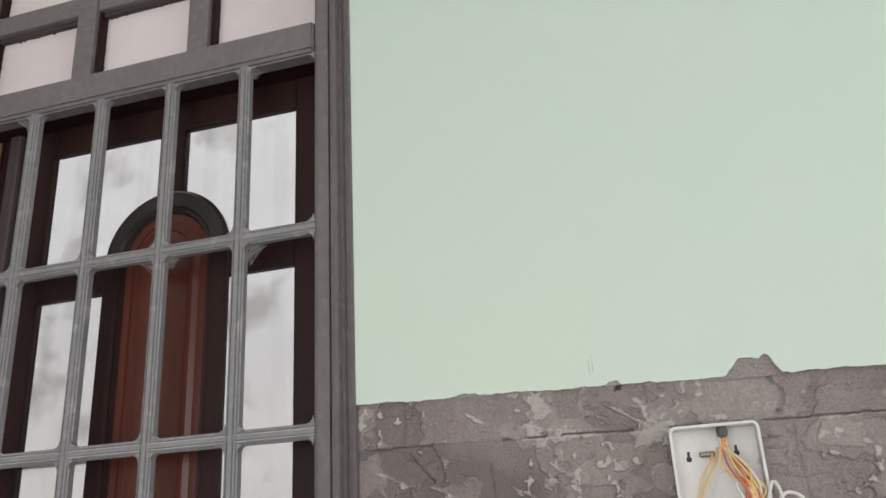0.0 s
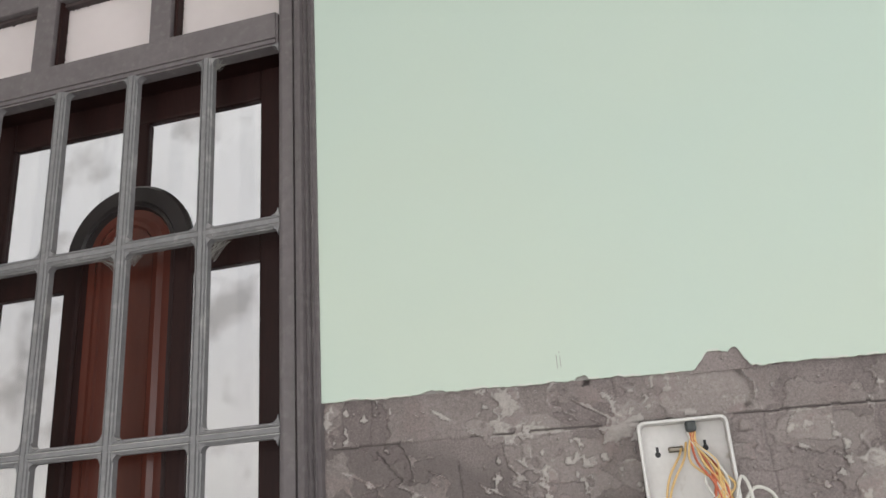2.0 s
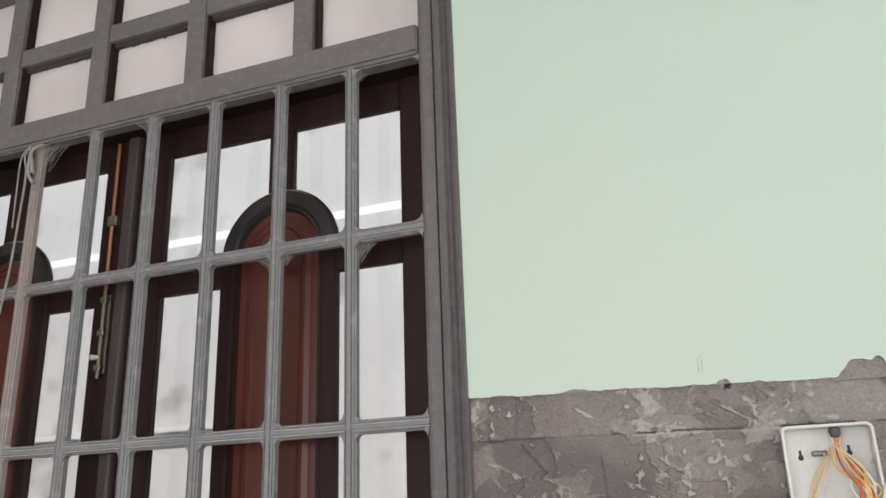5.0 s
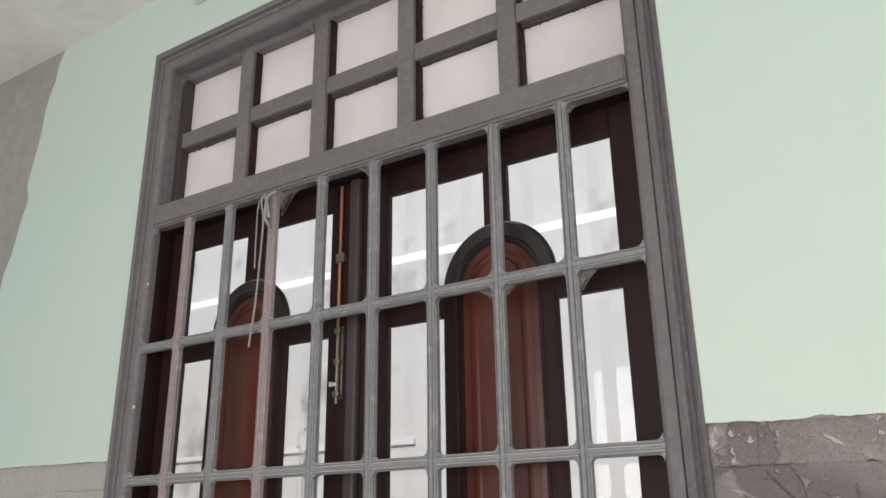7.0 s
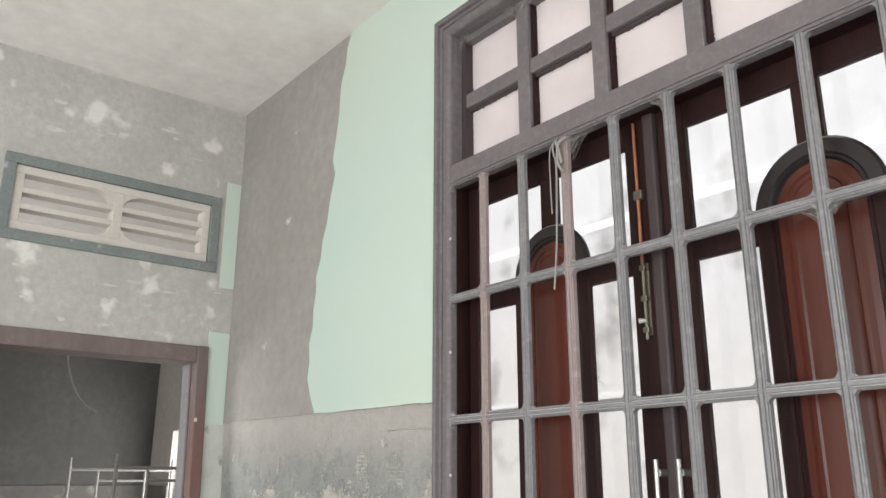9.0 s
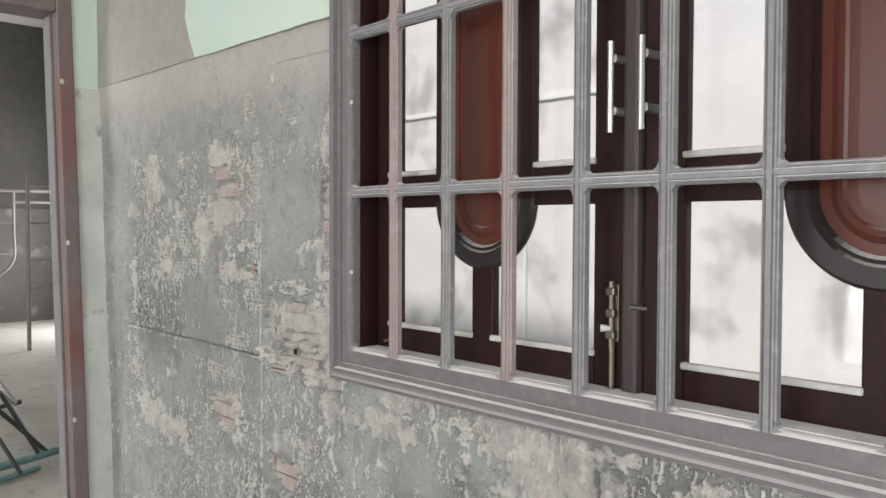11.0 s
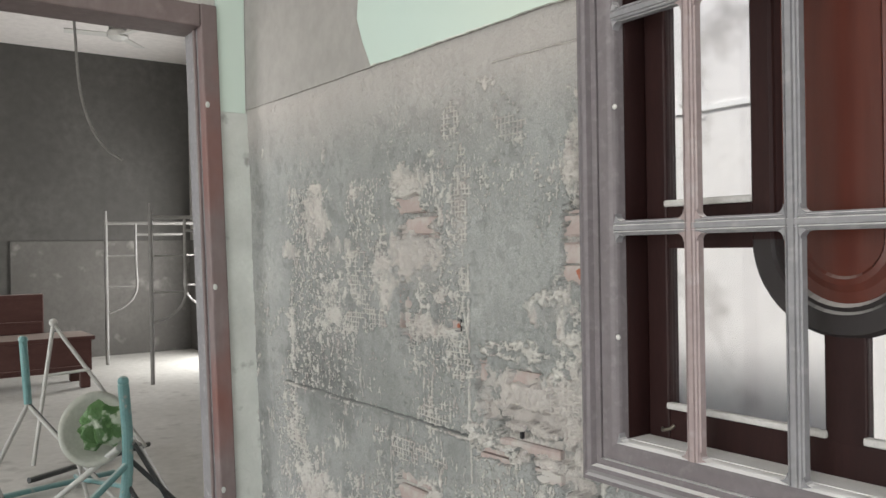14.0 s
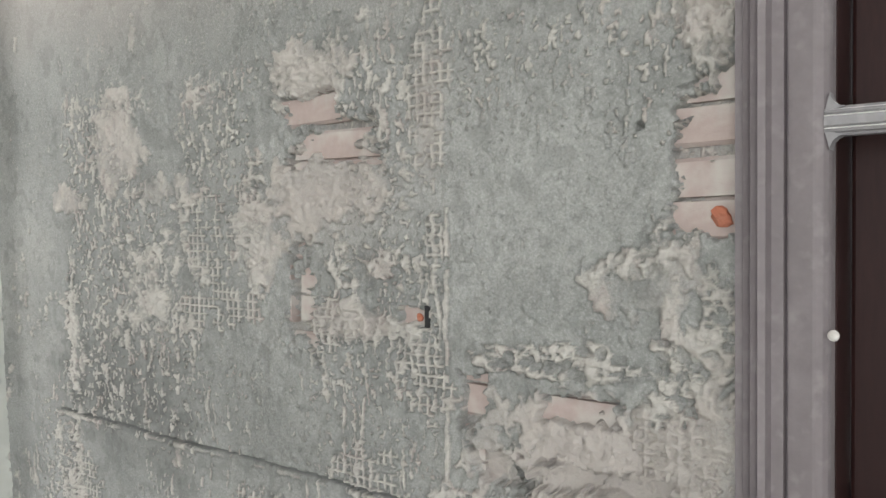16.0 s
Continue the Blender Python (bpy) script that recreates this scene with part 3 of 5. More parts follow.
    h = h - 0.006 * seam + 0.003 * lip + 0.0048 * seam2 + 0.0036 * seam4 - 0.004 * seam3 + 0.002 * top_cut
    broken = broken_mask(x, z)
    h = h * (1 - broken) - 0.018 * broken
    # a slot hole, a plug hole and a small pit
    hole = (np.abs(x + 0.437) < 0.0055) & (np.abs(z - 1.132) < 0.013) | ((x + 0.1705) ** 2 + (z - 1.334) ** 2 < 0.0045 ** 2) | ((x + 0.257) ** 2 + ((z - 0.935) * 0.6) ** 2 < 0.0045 ** 2)
    h = np.where(hole, -0.085, h)
    pale = 0.46 * film * np.clip(0.55 + 1.5 * (n30 - 0.42) + 0.8 * (n90 - 0.5), 0.1, 1.4) + 0.32 * rim * step(n90, 0.46, 0.56) + torn * (0.25 + 0.75 * step(crest, 0.64, 0.76)) * (0.55 + fine * 0.7) + 1.0 * flecks + 0.85 * runs + 1.1 * waffle * (1 - 0.55 * blob(x, z, -0.27, 1.53, 0.07, 0.09)) + 0.75 * seam2 + 0.65 * seam4 + 0.45 * lip + 0.6 * top_cut + 0.25 * broken
    pale = pale + 0.22 * step(n30, 0.48, 0.68) * (1 - 0.6 * calm) + 0.14 * step(z, 1.30, 1.48)
    pale = np.clip(pale, 0, 1) * (1 - 0.8 * seam) * (1 - 0.7 * seam3)
    warm = 0.85 * step(z - LINE(x) + 0.10 * fbm(x * 6, z * 6, 25), -0.20, 0.03) + 0.55 * film * step(fbm(x * 5, z * 5, 26), 0.38, 0.60) + 0.8 * blob(x, z, -0.430, 1.37, 0.022, 0.07) * where + 0.5 * blob(x, z, -0.60, 1.27, 0.12, 0.05) + 0.6 * blob(x, z, -0.24, 0.98, 0.14, 0.12) * film + 0.40 * broken
    stain_shade = step(fbm(x * 2.5, z * 2.0, 28, 3) + 0.16 * blob(x, z, -0.85, 0.85, 0.6, 0.25) - 0.06 * step(z, 1.1, 1.3) - 0.08 * step(z, 1.30, 1.46) - 0.25 * blob(x, z, -1.5, 1.2, 0.35, 0.8) - 0.1 * near_window, 0.40, 0.70) * 0.85
    # seams and low spots of the relief darken too, shade put into the colour
    stain_shade = stain_shade + 0.7 * seam + 0.6 * seam3 + 0.30 * step(0.5 - n30, 0.06, 0.16)
    return h, pale, np.clip(warm, 0, 1) * 0.7, np.clip(stain_shade, 0, 1)


def bare_right(x, z):
    """Relief and masks of the darker, smoother stripped wall on the meter-box side: thin layers with crisp broken edges."""
    wx, wz = x + 0.02 * (fbm(x * 16, z * 16, 43, 3) - 0.5), z + 0.02 * (fbm(x * 16, z * 16, 44, 3) - 0.5)
    zl = 1.633 - 0.0113 * (x - 1.5) + 0.005 * (fbm(x * 34, z * 0, 46, 4, 0.6) - 0.5)
    above = step(z, zl - 0.001, zl + 0.001)
    h = 0.003 * (fbm(x * 5, z * 5, 41, 3) - 0.5) + 0.0010 * (fbm(x * 60, z * 60, 42, 3) - 0.5) + 0.0012 * above
    edge = np.zeros_like(x)
    tone = np.zeros_like(x)
    for seed, sc, level, lift in ((53, 7.0, 0.50, 0.0020), (57, 10.0, 0.54, 0.0016), (90, 17.0, 0.56, 0.0012)):
        f = fbm(wx * sc, wz * sc * 1.25, seed, 5, 0.5)
        layer = step(f, level - 0.006, level + 0.006)
        h = h + lift * layer
        tone = tone + layer / 3
        edge = np.maximum(edge, np.exp(-((f - level) / 0.007) ** 2) * step(fbm(x * 40, z * 40, seed + 1, 2), 0.48, 0.62))
    scr = step(fbm((x * 0.6 + z) * 110, (z * 0.5 - x) * 24, 45, 4, 0.6), 0.63, 0.69) * step(fbm(x * 9, z * 9, 89, 3), 0.48, 0.62)
    crumb = step(fbm(x * 95, z * 85, 93, 3), 0.66, 0.71) * step(fbm(x * 10, z * 12, 94, 3), 0.46, 0.60)
    h = h + 0.0008 * scr + 0.0016 * crumb + 0.0006 * edge
    seam = (np.abs(z - zl) < 0.0009) & (fbm(x * 14, z * 0, 47) > 0.40)
    lip = np.exp(-((z - zl + 0.003) / 0.0016) ** 2) * (fbm(x * 11, z * 0, 49, 3) > 0.52)
    v = np.zeros_like(x, dtype=bool)
    for xs, lo, hi in ((1.567, 1.633, 1.75), (1.928, 1.628, 1.75), (1.700, 1.3, 1.60), (1.792, 1.3, 1.625), (2.118, 1.3, 1.615)):
        v |= (np.abs(x - xs - 0.010 * (fbm(z * 25, x * 0, 48, 3) - 0.5)) < 0.0011) & (z > lo) & (z < hi)
    cut = (np.abs((x - 1.572) + (z - 1.624) * 0.85) < 0.0011) & (z > 1.575) & (z < 1.624)
    # a crack beside the broken patch, a dark hollow under the paint
    crack = np.abs(x - 2.096 - 0.012 * np.sin((z - 1.63) * 60) - 0.010 * (fbm(z * 50, x * 0, 61, 3) - 0.5)) < 0.0035
    crack = crack & (z > 1.632) & (z < 1.69)
    hollow = (np.abs(x - 1.893 - 0.3 * (z - 1.690)) < 0.0012 + 0.004 * fbm(x * 0, z * 80, 64)) & (z > 1.685)
    h = h - 0.004 * seam - 0.0015 * v - 0.003 * cut - 0.005 * crack - 0.008 * hollow
    hang = step(z - LINE(x) + 0.010 * blob(x, z, 1.93, 1.69, 0.04, 0.05) + 0.01 * (fbm(x * 60, z * 30, 50) - 0.5), -0.006, -0.002)
    h = h + 0.002 * hang
    slab = blob(x, z, 1.655, 1.595, 0.045, 0.035) + blob(x, z, 1.775, 1.565, 0.05, 0.05) + blob(x, z, 2.17, 1.56, 0.05, 0.05)
    pale = np.clip(0.74 * tone + 0.20 * above + 0.50 * edge + 0.7 * scr + 0.9 * crumb + 0.55 * lip + 0.25 * blob(x, z, 1.925, 1.60, 0.02, 0.06) - 0.12 * slab, 0, 1) * (1 - 0.9 * (seam | cut | hollow))
    # stains, dark joints, and painted shade in the cut, crack and hollow
    stain_shade = np.clip(0.5 * step(fbm(x * 6, z * 6, 55, 4), 0.45, 0.58) * (1 - 0.6 * above) + 0.15 * slab + 1.1 * seam + 0.35 * v + 0.9 * cut + 0.5 * crack + 1.4 * hollow, 0, 1)
    return h, pale, 0.16 * tone, stain_shade


def relief_sheet(name, x0, x1, z0, z1, cell, fn, mat, face_y, parent, top_line=False, label=""):
    nx, nz = int((x1 - x0) / cell) + 1, int((z1 - z0) / cell) + 1
    x, z = np.meshgrid(np.linspace(x0, x1, nx), np.linspace(z0, z1, nz))
    if top_line:
        z = z0 + (z - z0) * (LINE(x) + 0.012 - z0) / (z1 - z0)
    h, pale, dust, stain_shade = fn(x, z)
    h = h - np.clip((-0.45 - x) / 1.1, 0, 1) * (0.025 * (1.73 - z) - 0.002) * (z < 1.9)
    co = np.stack([x, face_y - h, z], axis=-1).reshape(-1, 3)
    i = np.arange(nx * nz).reshape(nz, nx)
    quads = np.stack([i[:-1, :-1], i[:-1, 1:], i[1:, 1:], i[1:, :-1]], axis=-1).reshape(-1, 4)
    me = bpy.data.meshes.new(name)
    me.vertices.add(len(co))
    me.vertices.foreach_set("co", co.ravel())
    me.loops.add(quads.size)
    me.loops.foreach_set("vertex_index", quads.ravel().astype(np.int32))
    me.polygons.add(len(quads))
    me.polygons.foreach_set("loop_start", np.arange(0, quads.size, 4, dtype=np.int32))
    me.update(calc_edges=True)
    for k, v in (("pale", pale), ("dust", dust), ("stain_shade", stain_shade)):
        me.attributes.new(k, "FLOAT", "POINT").data.foreach_set("value", np.asarray(v, dtype=np.float32).ravel())
    me.shade_smooth()
    me.materials.append(mat)
    ob = new(name, me)
    ob.parent = parent
    if label:
        ob["label"] = label
    return ob


relief_sheet("bare_render", CORNER, -0.05, 0.70, 1.76, 0.0018, scraped, SCRAPED, 0.013, wall_n, True, "scraped grey render with tile glue and broken patches")
relief_sheet("bare_render", CORNER, -0.05, 0.0, 0.7005, 0.0036, scraped, SCRAPED, 0.013, wall_n)
relief_sheet("bare_render", -0.05, 1.467, 0.45, 0.955, 0.0024, scraped, SCRAPED, 0.013, wall_n)
relief_sheet("bare_render", -0.05, 1.467, 0.0, 0.4505, 0.008, scraped, SCRAPED, 0.013, wall_n)
relief_sheet("bare_render", 1.467, 2.35, 0.6, 1.76, 0.0019, bare_right, SCRAPED_DARK, 0.012, wall_n, True, "dark grey bare render with joint lines")
relief_sheet("bare_render", 1.467, 2.35, 0.0, 0.6, 0.01, bare_right, SCRAPED_DARK, 0.012, wall_n)
relief_sheet("bare_render", 2.35, 5.2, 0.0, 1.76, 0.02, bare_right, SCRAPED_DARK, 0.012, wall_n, True)


for dx, z0, z1 in ((0.0, 1.722, 1.742), (0.005, 1.724, 1.740), (0.0045, 1.744, 1.747)):
    part("pencil_mark", boxed(1.856 + dx, 1.8568 + dx, -0.0006, 0.0004, z0 - 0.010, z1 - 0.010), SKIM, wall_n)
part("bare_patch", boxed(2.034, 2.122, 0.0042, 0.0062, 1.684, 1.730), SCRAPED_DARK, wall_n)
part("conduit_stub", boxed(0.085, 0.150, -0.020, 0.0, 3.085, 3.115, bevel=0.006), PLASTIC_WHITE, wall_n, "short white conduit stub")

# ---- left wall with the doorway and the vent ----
wall_w = tagged(new("wall_west"), "grey skimmed wall with patchy white filler round a doorway", "wall", kind="structure")
T = 0.13
X0, X1 = CORNER - T, CORNER
def lean(bm):
    """The doorway stands a little out of plumb."""
    for v in bm.verts:
        v.co.y += 0.026 * (2.06 - v.co.z)
    return bm


for dims, mat in (((X0, X1, -0.098, 0.045, 0, 1.735), PALE), ((X0, X1 - 0.003, -0.098, 0.045, 1.735, 2.06), SKIM_PATCHY), ((X0, X1, -4.5, -0.957, 0, 2.06), PALE),
                  ((X0, X1 - 0.002, -4.5, 0.045, 2.06, 2.395), SKIM_PATCHY), ((X0, X1 - 0.002, -4.5, -0.975, 2.395, 2.745), SKIM_PATCHY),
                  ((X0, X1 - 0.002, -0.085, 0.045, 2.395, 2.745), SKIM_PATCHY), ((X0, X1 - 0.002, -4.5, 0.045, 2.745, CEIL), SKIM_PATCHY)):
    part("wall_section", lean(boxed(*dims)) if dims[5] <= 2.06 else boxed(*dims), mat, wall_w)
part("paint_coat", boxed(X1 - 0.003, X1 + 0.003, -0.090, 0.004, 1.735, 2.13, bevel=0.001), MINT, wall_w, "narrow strip of mint green paint")
part("paint_coat", boxed(X1 - 0.003, X1 + 0.003, -0.062, 0.004, 2.33, 2.83, bevel=0.001), MINT, wall_w, "narrow strip of mint green paint")

# dabs of white filler above the doorway
rnd = random.Random(4)
for k in range(26):
    y, z = rnd.uniform(-1.3, -0.05), rnd.choice((2.12, 2.20, 2.28, 2.9, 3.0)) + rnd.uniform(-0.03, 0.03)
    w, hgt = rnd.uniform(0.02, 0.07), rnd.uniform(0.006, 0.018)
    bm = bmesh.new()
    ring = [(y + w * math.cos(a) * rnd.uniform(0.6, 1.1), z + hgt * math.sin(a) * rnd.uniform(0.6, 1.2)) for a in [2 * math.pi * i / 12 for i in range(12)]]
    mid = bm.verts.new((X1 + 0.001, y, z))
    vs = [bm.verts.new((X1 - 0.0035, p, q)) for p, q in ring]
    for i in range(12):
        bm.faces.new((vs[i], vs[(i + 1) % 12], mid))
    part("filler_dab", bm, PALE, wall_w, smooth=True)

part("bracket_stub", boxed(X1 - 0.01, X1 + 0.03, -1.03, -0.975, 2.300, 2.325, bevel=0.005), VENT_TEAL, wall_w, "small grey metal stub")
# plug holes in the render on the far side of the doorway: black discs painted as their shade
for y, z in ((-0.985, 1.50), (-0.972, 1.30), (-1.0, 1.285), (-0.974, 1.262)):
    bm = bmesh.new()
    bmesh.ops.create_cone(bm, cap_ends=True, segments=12, radius1=0.011, radius2=0.009, depth=0.006, matrix=Matrix.Translation((X1 + 0.0005, y, z)) @ Matrix.Rotation(math.pi / 2, 4, "Y"))
    part("plug_hole_shade", bm, HOLE_SHADE, wall_w)

door_frame = thing("door_1", "worn brown painted wooden door frame, open, no leaf", "door frame", kind="structure")
FX0, FX1 = X0 - 0.012, X1 + 0.016
for y0, y1, side in ((-0.142, -0.090, -1), (-0.959, -0.912, 1)):
    part("jamb", lean(boxed(FX1 - 0.045, FX1, y0, y1, 0, 2.062, bevel=0.005)), DOOR_WORN if side < 0 else DOOR_PAINT, door_frame)
    part("jamb_lining", lean(boxed(FX0, FX1 - 0.045, y0 if side < 0 else y0 + 0.004, y1 - 0.004 if side < 0 else y1, 0, 2.062, bevel=0.004)), BAR_GREY, door_frame, "dust-covered jamb lining")
    part("stop", lean(boxed(FX1 - 0.060, FX1 - 0.048, y0 - 0.010 if side < 0 else y1, y0 if side < 0 else y1 + 0.010, 0, 1.99, bevel=0.003)), DOOR_PAINT, door_frame)
part("head", lean(boxed(FX0 + 0.001, FX1 - 0.001, -0.913, -0.141, 1.990, 2.061, bevel=0.006)), DOOR_PAINT, door_frame)
for z in (1.184, 0.55, 1.75):
    bm = bmesh.new()
    bmesh.ops.create_uvsphere(bm, u_segments=10, v_segments=6, radius=0.007, matrix=Matrix.Translation((FX1, -0.132, z)) @ Matrix.Diagonal((0.4, 1, 1.4, 1)))
    part("plaster_fleck", lean(bm), PALE, door_frame)

vent = thing("wall_vent", "cream concrete ventilation block in a teal grey border", "vent")
VY0, VY1, VZ0, VZ1 = -0.975, -0.085, 2.395, 2.745
for dims in ((X1 - 0.08, X1 + 0.010, VY0, VY1, VZ1 - 0.042, VZ1), (X1 - 0.08, X1 + 0.010, VY0, VY1, VZ0, VZ0 + 0.042),
             (X1 - 0.079, X1 + 0.009, VY0, VY0 + 0.045, VZ0 + 0.041, VZ1 - 0.041), (X1 - 0.079, X1 + 0.009, VY1 - 0.045, VY1, VZ0 + 0.041, VZ1 - 0.041)):
    part("border", boxed(*dims, bevel=0.004), VENT_TEAL, vent)
iy0, iy1, iz0, iz1 = VY0 + 0.045, VY1 - 0.045, VZ0 + 0.042, VZ1 - 0.042
for dims in ((iy0, iy1, iz1 - 0.034, iz1), (iy0, iy1, iz0, iz0 + 0.034)):
    part("block_edge", boxed(X1 - 0.070, X1 - 0.004, *dims, bevel=0.004), CREAM, vent)
ymid = (iy0 + iy1) / 2
for y0, y1 in ((iy0, iy0 + 0.035), (iy1 - 0.035, iy1), (ymid - 0.02, ymid + 0.02)):
    part("block_upright", boxed(X1 - 0.069, X1 - 0.005, y0, y1, iz0 + 0.033, iz1 - 0.033, bevel=0.004), CREAM, vent)
for y0, y1 in ((iy0 + 0.034, ymid - 0.019), (ymid + 0.019, iy1 - 0.034)):
    gap = (iz1 - iz0 - 0.068) / 3
    for k in (1, 2):
        zc = iz0 + 0.034 + gap * k
        part("slat", boxed(X1 - 0.068, X1 - 0.006, y0, y1, zc - 0.011, zc + 0.011, bevel=0.003), CREAM, vent)
    for zc, s in ((iz0 + 0.034, 1), (iz1 - 0.034, -1)):
        ye = ymid - 0.019 if y1 < ymid else ymid + 0.019
        d = -1 if y1 < ymid else 1
        bm = bmesh.new()
        outline = [(ye, zc)] + [(ye + d * 0.085 * (1 - math.sin(a)), zc + s * (gap - 0.010) * (1 - math.cos(a))) for a in [math.pi / 2 * i / 7 for i in range(8)]]
        a1 = [bm.verts.new((X1 - 0.008, p, q)) for p, q in outline]
        a2 = [bm.verts.new((X1 - 0.066, p, q)) for p, q in outline]
        bm.faces.new(a1), bm.faces.new(a2[::-1])
        for i in range(len(outline)):
            j = (i + 1) % len(outline)
            bm.faces.new((a1[i], a2[i], a2[j], a1[j]))
        part("corner_web", bm, CREAM, vent)

# ---- the rest of the shell ----
ceil_ob = part("ceiling", boxed(CORNER - T, 5.2, -4.5, 0.2, CEIL, CEIL + 0.12), CEILING)
tagged(ceil_ob, "plain off-white painted ceiling", "ceiling", kind="structure")
floor_ob = part("floor", boxed(-10.1, 5.3, -4.7, 2.7, -0.12, 0.0), FLOOR_DUST)
tagged(floor_ob, "pale dusty concrete floor", "floor", kind="structure")
wall_e = tagged(new("wall_east"), "unseen mint green wall with an opening added for a fill lamp", "wall", kind="structure")
# out of view; the gap is invented to hold the side fill lamp
for dims in ((5.2, 5.35, -1.25, 0.2, 0, CEIL), (5.2, 5.35, -4.65, -3.15, 0, CEIL), (5.2, 5.35, -3.15, -1.25, 2.8, CEIL), (5.2, 5.35, -3.15, -1.25, 0, 0.4)):
    part("wall_section", boxed(*dims), MINT, wall_e)
wall_s = tagged(new("wall_south"), "pale wall with a wide open front", "wall", kind="structure")
for dims in ((CORNER - T, -0.85, -4.65, -4.5, 0, CEIL), (3.25, 5.2, -4.65, -4.5, 0, CEIL), (-0.85, 3.25, -4.65, -4.5, 2.85, CEIL), (-0.85, 3.25, -4.65, -4.5, 0, 0.25)):
    part("wall_section", boxed(*dims), MINT, wall_s)

back = tagged(new("wall_back_room"), "bare rendered walls of the dim back room", "wall", kind="structure")
# the gap in the unseen south wall is invented for the fill lamp
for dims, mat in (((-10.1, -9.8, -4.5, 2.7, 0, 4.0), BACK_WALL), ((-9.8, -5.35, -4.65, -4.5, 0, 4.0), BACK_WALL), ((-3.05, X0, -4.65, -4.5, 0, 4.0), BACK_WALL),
                  ((-5.35, -3.05, -4.65, -4.5, 2.65, 4.0), BACK_WALL), ((-5.35, -3.05, -4.65, -4.5, 0, 0.55), BACK_WALL), ((-9.8, -9.05, 2.55, 2.7, 0, 4.0), BACK_SIDE_LIT),
                  ((-7.55, -4.0, 2.55, 2.7, 0, 4.0), BACK_SIDE_LIT), ((-9.05, -7.55, 2.55, 2.7, 2.15, 4.0), BACK_SIDE_LIT),
                  # invented jog, out of view: keeps the room from shading the yard wall
                  ((-4.15, -4.0, 0.9, 2.55, 0, 4.0), BACK_SIDE_LIT), ((-4.0, CORNER, 0.9, 1.05, 0, 3.31), BACK_SIDE_LIT), ((X0, CORNER, 0.2, 0.9, 0, 3.31), BACK_SIDE_LIT), ((-4.15, -4.0, -4.5, 0.9, 3.31, 4.0), BACK_SIDE_LIT)):
    part("wall_section", boxed(*dims), mat, back)
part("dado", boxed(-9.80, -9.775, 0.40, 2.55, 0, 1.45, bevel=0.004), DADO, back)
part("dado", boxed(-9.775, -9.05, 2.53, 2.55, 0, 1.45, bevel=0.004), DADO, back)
tagged(part("ceiling", boxed(-10.1, -4.0, -4.65, 2.7, 3.80, 3.92), CEILING), "plain ceiling of the back room", "ceiling", kind="structure")
# out of view; height chosen so the sun clears it onto the yard wall
tagged(part("ceiling", boxed(-4.0, X0, -4.65, 1.05, 3.20, 3.31), CEILING), "unseen ceiling behind the doorway, set low to let the sun past", "ceiling", kind="structure")


# ---- the window ----
win = thing("window_1", "tall grilled window with dark wooden casements and a frosted transom", "window", kind="structure")
PROFILE = ((0.0, 0.028), (0.0, 0.013), (0.0012, 0.0075), (0.0045, 0.003), (0.0095, 0.0006), (0.012, 0.0), (0.031, 0.0), (0.032, 0.006), (0.034, 0.006), (0.035, -0.001), (0.0445, -0.002), (0.0465, -0.013),
           (0.0525, -0.015), (0.054, -0.006), (0.060, -0.010), (0.0615, -0.002), (0.067, -0.007), (0.0685, -0.001), (0.075, -0.003), (0.0765, 0.03))


def frame_side(a, b2, name):
    """One mitred side of the frame; a and b2 are corner signs."""
    bm = bmesh.new()
    rows = []
    for sx, sz in (a, b2):
        cx, cz = (WX0 if sx < 0 else WX1), (WZ0 if sz < 0 else WZ1)
        rows.append([bm.verts.new((cx + sx * d, y, cz + sz * d)) for d, y in PROFILE])
    for i in range(len(PROFILE) - 1):
        bm.faces.new((rows[0][i], rows[0][i + 1], rows[1][i + 1], rows[1][i]))
    ob = part(name, bm, STEEL_PAINT, win)
    return ob


frame_side((-1, -1), (-1, 1), "frame_jamb")
frame_side((1, -1), (1, 1), "frame_jamb")
frame_side((-1, 1), (1, 1), "frame_head")
frame_side((-1, -1), (1, -1), "frame_sill")
for dims, mat in (((-0.03, 0.001, 0.0275, 0.16, 0.945, 2.37), DARK_WOOD), ((1.416, 1.447, 0.0275, 0.16, 0.945, 2.37), DARK_WOOD), ((0.001, 1.416, 0.0275, 0.16, 0.945, 0.976), SILL_DUST),
                  ((-0.03, 0.001, 0.0275, 0.16, 2.37, 2.92), STEEL_PAINT), ((1.416, 1.447, 0.0275, 0.16, 2.37, 2.92), STEEL_PAINT), ((0.001, 1.416, 0.0275, 0.16, 2.889, 2.92), STEEL_PAINT)):
    part("frame_liner", boxed(*dims), mat, win)
P, BW, Q, Z3 = 0.161, 0.032, 0.3473, 1.67
TOP = Z3 + 2 * Q - 0.001
bm = boxed(WX0, WX1, 0.001, 0.034, TOP, 2.436)
bmesh.ops.bevel(bm, geom=list(bm.edges), offset=0.004, segments=2, affect="EDGES")
part("transom_rail", bm, STEEL_PAINT, win)
part("casement_head", boxed(WX0 + 0.001, WX1 - 0.001, 0.0345, 0.150, TOP + 0.003, 2.434), DARK_WOOD, win)
part("transom_rail_lip", boxed(WX0 + 0.001, WX1 - 0.001, -0.003, 0.003, TOP + 0.012, TOP + 0.016, bevel=0.001), STEEL_PAINT, win)

